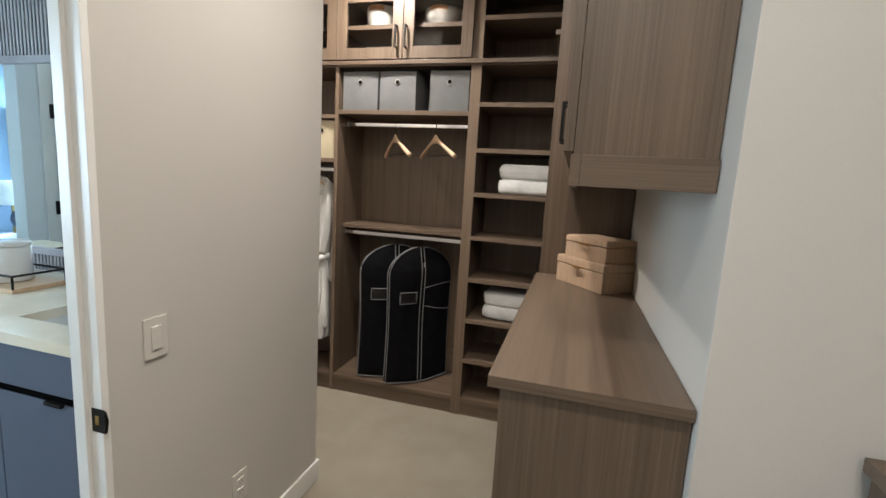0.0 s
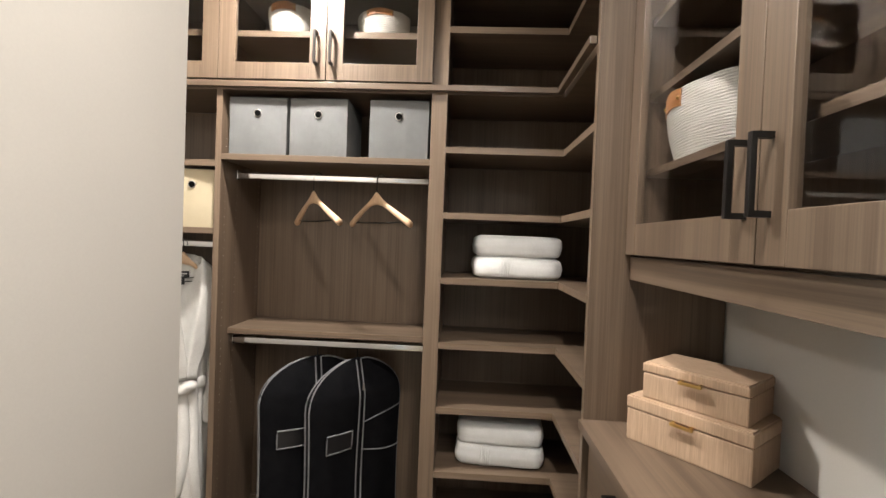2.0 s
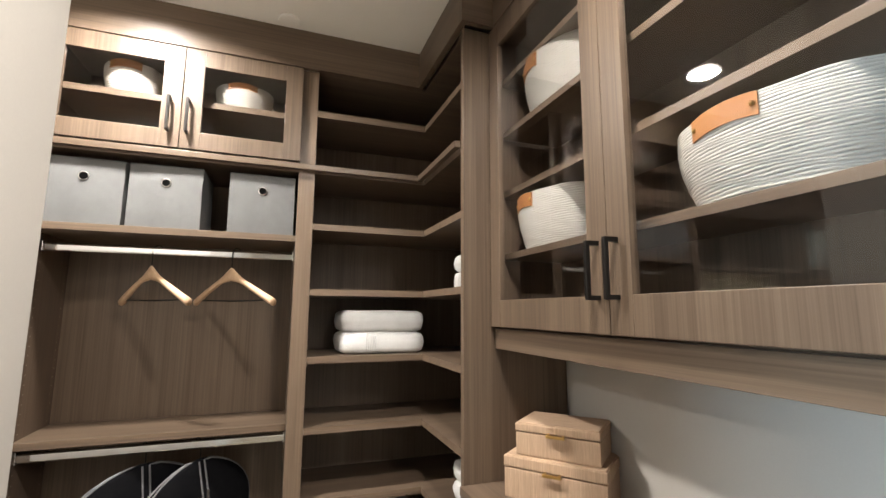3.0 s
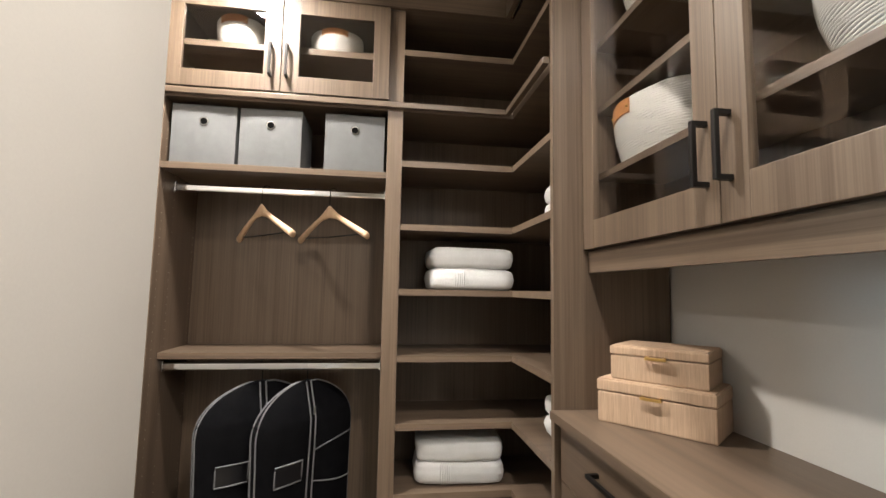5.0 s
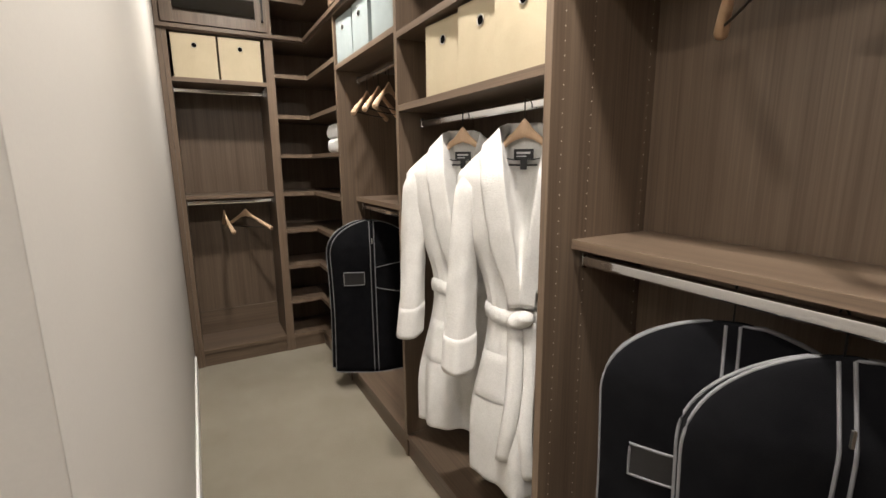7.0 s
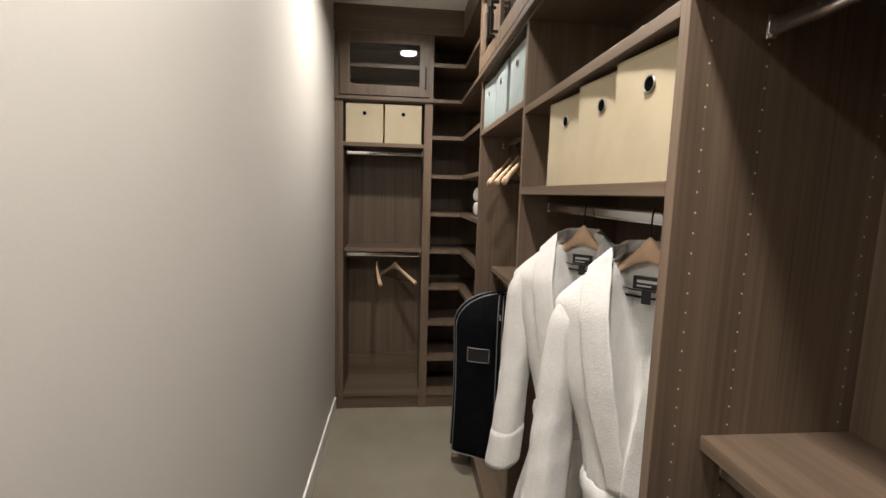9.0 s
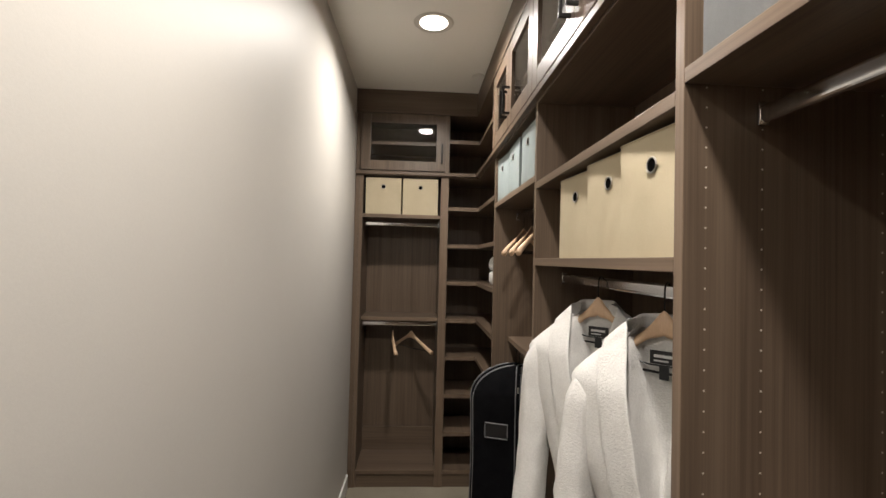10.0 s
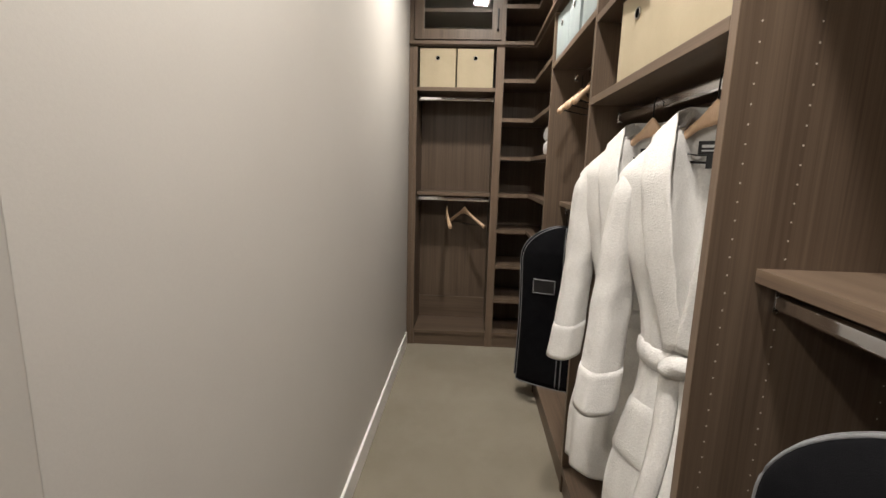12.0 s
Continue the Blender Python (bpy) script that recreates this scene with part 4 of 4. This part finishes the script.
# ---- the corner shelves ----
Z = [BASE + PITCH * k for k in range(8)]
towel_stack(-0.145, 2.475, Z[5], 0.368, 0.245, 2.5, "two folded white bath towels on a corner shelf", 2)
towel_stack(-0.182, 2.475, Z[2], 0.368, 0.245, -3, "two folded white bath towels on a low corner shelf", 31)
towel_stack(0.20, 2.02, Z[6], 0.33, 0.24, -90, "two folded white hand towels beside a panel", 12, 2, 0.07)
towel_stack(0.20, 2.02, Z[3], 0.33, 0.24, -90, "two folded white hand towels beside a panel", 17, 2, 0.07)
towel_stack(-3.345, 2.46, Z[5], 0.33, 0.24, 0, "two folded white bath towels at the closet's far end", 41)

# ---- baskets behind glass ----
basket(-1.128, 2.435, 2.3705, 0.092, 0.085, 0.115, 0, "small white rope basket with a tan leather handle", 15, (-95, 85), 0.55)
basket(-0.735, 2.435, 2.3705, 0.105, 0.085, 0.095, 0, "small white rope basket with a tan leather handle", 15, (-92, 88), 0.50)
basket(0.245, 1.650, 1.7665, 0.172, 0.108, 0.165, 90, "white coiled rope basket with a tan leather handle", 27, (76,))
basket(0.245, 1.600, 2.1865, 0.165, 0.105, 0.175, 90, "white coiled rope basket with a tan leather handle", 27, (72,))
basket(0.243, 0.990, 1.7665, 0.188, 0.115, 0.155, 90, "wide white coiled rope basket with a tan leather handle", 28, (82,))
basket(0.243, 0.955, 2.1865, 0.175, 0.108, 0.170, 90, "white coiled rope basket with a tan leather handle", 27, (76,))
towel_stack(-2.46, 2.48, 2.3705, 0.26, 0.22, 0, "folded white towels behind cabinet glass", 51, 2, 0.06)

# ---- on the worktop ----
raffia_box(0.236, 1.668, CT, 0.285, 0.185, 0.115, -51, "natural raffia-covered lidded box with a brass pull")
raffia_box(0.243, 1.668, CT + 0.1155, 0.235, 0.165, 0.090, -49, "smaller natural raffia lidded box stacked on another")

# ---- ceiling and wall fittings ----
for _x, _y in ((-0.58, 2.235), (-3.45, 2.25)):
    bm = bmesh.new()
    n = 32
    prof = [(0.040, -0.0005), (0.041, -0.008), (0.034, -0.012), (0.020, -0.013)]
    loft(bm, [[(_x + r * math.cos(2 * math.pi * k / n), _y + r * math.sin(2 * math.pi * k / n), CEIL + dz) for k in range(n)] for r, dz in prof])
    tagged(part("sprinkler_cover", bm, CEILING_PAINT, None, "", True), "round white sprinkler cover plate on the ceiling", "sprinkler cover", "sprinkler covers")


def wall_plate(y, z, w, h, rocker, label, category):
    ob = thing("switch_plate" if rocker else "outlet_plate", label, category)
    part("plate", box(PX, PX + 0.006, y - w / 2, y + w / 2, z - h / 2, z + h / 2, 0.002), WHITE_PLASTIC, ob)
    if rocker:
        part("rocker", box(PX + 0.005, PX + 0.010, y - 0.0165, y + 0.0165, z - 0.033, z + 0.033, 0.0015), WHITE_PLASTIC, ob)
    else:
        for dz in (-0.02, 0.02):
            sk = part("socket", box(PX + 0.005, PX + 0.0085, y - 0.0165, y + 0.0165, z + dz - 0.014, z + dz + 0.014, 0.002), WHITE_PLASTIC, ob)
            for dy in (-0.006, 0.006):
                part("slot", box(PX + 0.008, PX + 0.0088, y + dy - 0.001, y + dy + 0.001, z + dz - 0.004, z + dz + 0.005), BLACK_HOLE, sk)
    return ob


wall_plate(0.6235, 0.986, 0.072, 0.115, True, "white rocker light switch on the wall", "light switch")
wall_plate(0.940, 0.318, 0.072, 0.115, False, "white double power outlet low on the wall", "power outlet")

# ---- bathroom doorway ----
DOORWAY = thing("door_1", "white painted bathroom doorway with a dark strike plate", "doorway", kind="structure")
_xo = PX - 0.094
part("jamb", box(_xo, PX + 0.002, DOOR_Y1, DOOR_Y1 + 0.0195, 0, DOOR_H, 0.002), TRIM, DOORWAY)
part("jamb", box(_xo, PX + 0.002, DOOR_Y0 - 0.0195, DOOR_Y0, 0, DOOR_H, 0.002), TRIM, DOORWAY)
part("head", box(_xo, PX + 0.002, DOOR_Y0 - 0.0195, DOOR_Y1 + 0.0195, DOOR_H, DOOR_H + 0.0195, 0.002), TRIM, DOORWAY)
part("door_stop", box(PX - 0.075, PX - 0.040, DOOR_Y1 - 0.012, DOOR_Y1, 0, DOOR_H, 0.002), TRIM, DOORWAY)
_sp = part("strike_plate", box(PX - 0.032, PX + 0.012, DOOR_Y1 - 0.0015, DOOR_Y1 - 0.0002, 0.786, 0.849, 0.0005), BLACK_METAL, DOORWAY, "dark bronze strike plate")
part("lip", tube(bmesh.new(), [(PX + 0.012, DOOR_Y1 - 0.001, 0.791), (PX + 0.0135, DOOR_Y1 + 0.003, 0.818), (PX + 0.012, DOOR_Y1 - 0.001, 0.844)], 0.004, 6), BLACK_METAL, _sp)
part("latch_hole", box(PX - 0.020, PX - 0.008, DOOR_Y1 - 0.0022, DOOR_Y1 - 0.0012, 0.806, 0.830), BRASS, _sp)

# ---- bathroom ----
BLUE_WALL = mottled("bathroom_paint", (0.66, 0.70, 0.72), (0.70, 0.74, 0.76), 1.5, 0.6, 0.05, 150)
SLATE = mottled("slate_blue_lacquer", (0.085, 0.104, 0.150), (0.098, 0.118, 0.168), 3, 0.35, 0.03, 200)
BEDROOM_BLUE = mottled("bedroom_paint", (0.10, 0.17, 0.27), (0.12, 0.195, 0.30), 2, 0.6, 0.04, 150)
MARBLE = mottled("pale_stone", (0.70, 0.62, 0.48), (0.82, 0.75, 0.62), 5, 0.18, 0.02, 40, detail=8)
FLUTE = mottled("fluted_tile", (0.24, 0.23, 0.25), (0.33, 0.32, 0.34), 8, 0.35, 0.1, 120, fine=0.05)
MIRROR = mat("mirror_silver", (0.92, 0.95, 0.96), 0.01, 1.0)
PORCELAIN = mat("porcelain", (0.75, 0.75, 0.74), 0.12)
LINEN = mottled("bed_linen", (0.66, 0.68, 0.70), (0.74, 0.76, 0.78), 8, 0.9, 0.4, 90)
NAVY = mottled("navy_cloth", (0.03, 0.045, 0.08), (0.05, 0.07, 0.12), 12, 0.9, 0.3, 200)
DAY = mat("daylit_pane", (0.6, 0.8, 0.9), 0.3)
DAY.node_tree.nodes["Principled BSDF"].inputs["Emission Color"].default_value = (0.30, 0.78, 1.0, 1)
DAY.node_tree.nodes["Principled BSDF"].inputs["Emission Strength"].default_value = 5.0

structure("wall_bath_north", box(BATH_W - 0.12, PX - 0.09, BATH_N, PY - 0.125, 0, CEIL), BLUE_WALL, "pale bathroom wall behind the vanity")
_b = box(BATH_W - 0.12, BATH_W, HALL_S, 0.425, 0, CEIL)
add_box(_b, BATH_W - 0.12, BATH_W, 0.425, BATH_N, 2.1, CEIL)
add_box(_b, BATH_W - 0.12, BATH_W, BATH_N - 0.1, BATH_N, 0, 2.1)
structure("wall_bath_west", _b, BLUE_WALL, "pale wall with an opening to the bedroom")
structure("wall_bedroom_west", box(-6.7, -6.58, HALL_S, 2.8, 0, CEIL), BEDROOM_BLUE, "slate blue bedroom wall")
structure("wall_bedroom_north", box(-6.58, WALL_W - 0.121, 2.62, 2.74, 0, CEIL), BLUE_WALL, "pale bedroom wall")

MIR = thing("wall_mirror", "wide dark-framed mirror over the vanity", "mirror")
_m0, _m1, _mz0, _mz1 = -3.3, -1.35, 1.012, 1.900
part("glass", box(_m0 + 0.03, _m1 - 0.03, BATH_N - 0.016, BATH_N - 0.012, _mz0 + 0.03, _mz1 - 0.03), MIRROR, MIR, "silvered mirror glass")
for _a in ((_m0, _m1, _mz0, _mz0 + 0.032), (_m0, _m1, _mz1 - 0.032, _mz1), (_m0, _m0 + 0.032, _mz0 + 0.032, _mz1 - 0.032), (_m1 - 0.032, _m1, _mz0 + 0.032, _mz1 - 0.032)):
    part("frame", box(_a[0], _a[1], BATH_N - 0.028, BATH_N - 0.0125, _a[2], _a[3], 0.002), FLUTE, MIR, "dark grey frame")
FL = thing("fluted_tiles", "grey fluted wall tiles above and below the mirror", "wall tiles")
FL["kind"] = "structure"
_shared = None
for _i in range(100):
    _x = -3.3 + _i * 0.0225
    if _x > PX - 0.11:
        break
    if _shared is None:
        _bm = bmesh.new()
        add_box(_bm, 0, 0.014, -0.012, 0.0, 0.9305, CEIL - 0.002, 0.004)
        _shared = part("tile", _bm, FLUTE, FL)
        _shared.location = (_x, BATH_N, 0)
    else:
        _o = new("tile", _shared.data)
        _o.parent, _o.location = FL, (_x, BATH_N, 0)
part("backing", box(-3.3, PX - 0.092, BATH_N - 0.003, BATH_N, 0.9305, CEIL - 0.002), FLUTE, FL)

VAN = thing("vanity", "slate blue bathroom vanity under a pale stone top", "vanity")
_vx0, _vx1, _vy0 = -3.2, PX - 0.10, 0.60
part("carcass", box(_vx0, _vx1, _vy0 + 0.022, BATH_N - 0.014, 0.10, 0.765), SLATE, VAN)
part("plinth", box(_vx0, _vx1, _vy0 + 0.07, BATH_N - 0.014, 0.0, 0.0995), BLACK_HOLE, VAN)
_x = _vx1
while _x > _vx0 + 0.3:
    part("drawer", box(_x - 0.518, _x - 0.003, _vy0, _vy0 + 0.0215, 0.753, 0.888, 0.002), SLATE, VAN)
    _dd = part("door", box(_x - 0.518, _x - 0.003, _vy0, _vy0 + 0.0215, 0.105, 0.728, 0.002), SLATE, VAN)
    # near-black strip paints the shade of the gap between drawer and door
    part("finger_gap_shade", box(_x - 0.518, _x - 0.003, _vy0 + 0.004, _vy0 + 0.0215, 0.729, 0.752), BLACK_HOLE, _dd)
    part("pull_tab", box(_x - 0.30, _x - 0.23, _vy0 - 0.012, _vy0 + 0.002, 0.722, 0.734, 0.001), BLACK_METAL, _dd)
    _x -= 0.52
_top = new("countertop")
_top.parent, _top["label"] = VAN, "pale stone top with an undermount basin"
_bx0, _bx1, _by0, _by1 = -1.62, -1.20, 0.70, 1.00
for _a in ((_vx0, _bx0, _vy0 - 0.015, BATH_N - 0.013), (_bx1, _vx1, _vy0 - 0.015, BATH_N - 0.013), (_bx0, _bx1, _vy0 - 0.015, _by0), (_bx0, _bx1, _by1, BATH_N - 0.013)):
    part("slab", box(_a[0], _a[1], _a[2], _a[3], 0.895, 0.93), MARBLE, _top)
_bm = bmesh.new()
loft(_bm, [[((_bx0 + _bx1) / 2 + _s * sx * (_bx1 - _bx0 + 0.01) / 2, (_by0 + _by1) / 2 + _s * sy * (_by1 - _by0 + 0.01) / 2, _z) for sx, sy in ((-1, -1), (1, -1), (1, 1), (-1, 1))] for _z, _s in ((0.8945, 1.0), (0.798, 0.93), (0.773, 0.80))], False)
part("basin", _bm, PORCELAIN, _top, "white undermount basin")
part("basin_floor", box(_bx0 + 0.04, _bx1 - 0.04, _by0 + 0.03, _by1 - 0.03, 0.77, 0.7735), PORCELAIN, _top)

_t = thing("wooden_tray", "wooden tray with a dark metal rail", "tray")
part("tray_base", box(-2.44, -1.92, 0.86, 1.06, 0.9305, 0.948, 0.003), BEECH, _t)
_bm = bmesh.new()
tube(_bm, [(-2.435, 0.865, 0.998), (-1.925, 0.865, 0.998), (-1.925, 1.055, 0.998), (-2.435, 1.055, 0.998)], 0.005, 6, True)
for _x, _y in ((-2.435, 0.865), (-1.925, 0.865), (-1.925, 1.055), (-2.435, 1.055)):
    tube(_bm, [(_x, _y, 0.943), (_x, _y, 0.998)], 0.005, 6)
part("rail", _bm, BLACK_METAL, _t, "dark metal rail")
_c = thing("canister", "white ceramic canister on a wooden tray", "canister")
_bm = bmesh.new()
loft(_bm, [[(-2.10 + r * math.cos(2 * math.pi * k / 32), 0.96 + r * math.sin(2 * math.pi * k / 32), z) for k in range(32)] for r, z in ((0.070, 0.9485), (0.074, 0.958), (0.074, 1.088), (0.070, 1.095))])
part("jar", _bm, PORCELAIN, _c, "", True)
_bm = bmesh.new()
loft(_bm, [[(-2.10 + r * math.cos(2 * math.pi * k / 32), 0.96 + r * math.sin(2 * math.pi * k / 32), z) for k in range(32)] for r, z in ((0.075, 1.096), (0.076, 1.108), (0.068, 1.114))])
part("lid", _bm, PORCELAIN, _c, "", True)

# door of the next room, standing open, seen in the mirror
_d = thing("open_door", "dark door standing open in a white casing", "door")
part("leaf", box(BATH_W + 0.014, BATH_W + 0.05, 0.05, 0.208, 0.01, 2.05, 0.002), SLATE, _d)
part("casing", box(BATH_W + 0.0005, BATH_W + 0.016, 0.214, 0.300, 0, 2.12, 0.002), TRIM, _d)
for _z in (0.35, 1.05, 1.75):
    part("hinge", box(BATH_W + 0.016, BATH_W + 0.022, 0.198, 0.243, _z, _z + 0.10, 0.001), BLACK_METAL, _d)

_w = thing("window_1", "tall bedroom window bright with daylight", "window", kind="structure")
part("pane", box(-6.579, -6.57, -1.95, -1.29, 0.6, 2.0), DAY, _w, "bright daylit pane")
for _a in ((-2.0, -1.95, 0.55, 2.05), (-1.29, -1.24, 0.55, 2.05), (-1.95, -1.29, 0.55, 0.6), (-1.95, -1.29, 2.0, 2.05), (-1.95, -1.29, 1.28, 1.31)):
    part("window_frame", box(-6.579, -6.555, _a[0], _a[1], _a[2], _a[3], 0.002), TRIM, _w)
_bed = thing("bed", "made bed with white linen and navy cushions", "bed")
part("mattress", box(-5.9, -4.6, -1.7, -0.1, 0.28, 0.62, 0.06), LINEN, _bed, "", True)
part("base", box(-5.88, -4.62, -1.67, -0.13, 0.0, 0.2795), NAVY, _bed)
for _y, _mm in ((-1.30, LINEN), (-0.95, NAVY)):
    _bm = bmesh.new()
    bmesh.ops.create_uvsphere(_bm, u_segments=20, v_segments=12, radius=1)
    for v in _bm.verts:
        v.co = Vector((-5.7 + 0.14 * v.co.x, _y + 0.25 * v.co.y, 0.79 + 0.17 * v.co.z))
    part("cushion", _bm, _mm, _bed, "", True)
_lp = thing("table_lamp", "bedside lamp with a white drum shade", "lamp")
part("bedside_table", box(-6.5, -6.1, -1.28, -0.86, 0.0, 0.55, 0.004), NAVY, _lp)
part("stem", tube(bmesh.new(), [(-6.3, -1.07, 0.55), (-6.3, -1.07, 0.95)], 0.015, 10), BRASS, _lp, "", True)
_bm = bmesh.new()
loft(_bm, [[(-6.3 + r * math.cos(2 * math.pi * k / 28), -1.07 + r * math.sin(2 * math.pi * k / 28), z) for k in range(28)] for r, z in ((0.17, 0.90), (0.14, 1.18))])
part("shade", _bm, LINEN, _lp, "white drum shade", True)

# unseen window, added as the source of the cool light through the doorway
_hw = thing("added_window", "unseen bathroom window frame added round the daylight lamp", "window", kind="structure")
for _a in ((-1.35, -1.30, 0.85, 2.25), (-0.10, -0.05, 0.85, 2.25), (-1.30, -0.10, 0.85, 0.9), (-1.30, -0.10, 2.2, 2.25)):
    part("window_frame", box(BATH_W, BATH_W + 0.03, _a[0], _a[1], _a[2], _a[3], 0.002), TRIM, _hw)

# ---- hall ----
_k = thing("hall_console", "dark walnut narrow console by the closet opening", "console")
part("body", box(0.637, 1.40, 0.455, END_Y - 0.014, 0.0, 1.015, 0.003), WOOD["z"], _k)
part("top", box(0.622, 1.42, 0.44, END_Y - 0.014, 1.0155, 1.042, 0.003), WOOD["x"], _k)
for _z in (0.10, 0.39, 0.68):
    _dr = part("drawer", box(0.655, 1.385, 0.437, 0.4545, _z, _z + 0.27, 0.002), WOOD["x"], _k)
    part("knob", tube(bmesh.new(), [(1.0, 0.438, _z + 0.135), (1.0, 0.417, _z + 0.135)], 0.012, 10), BLACK_METAL, _dr, "", True)
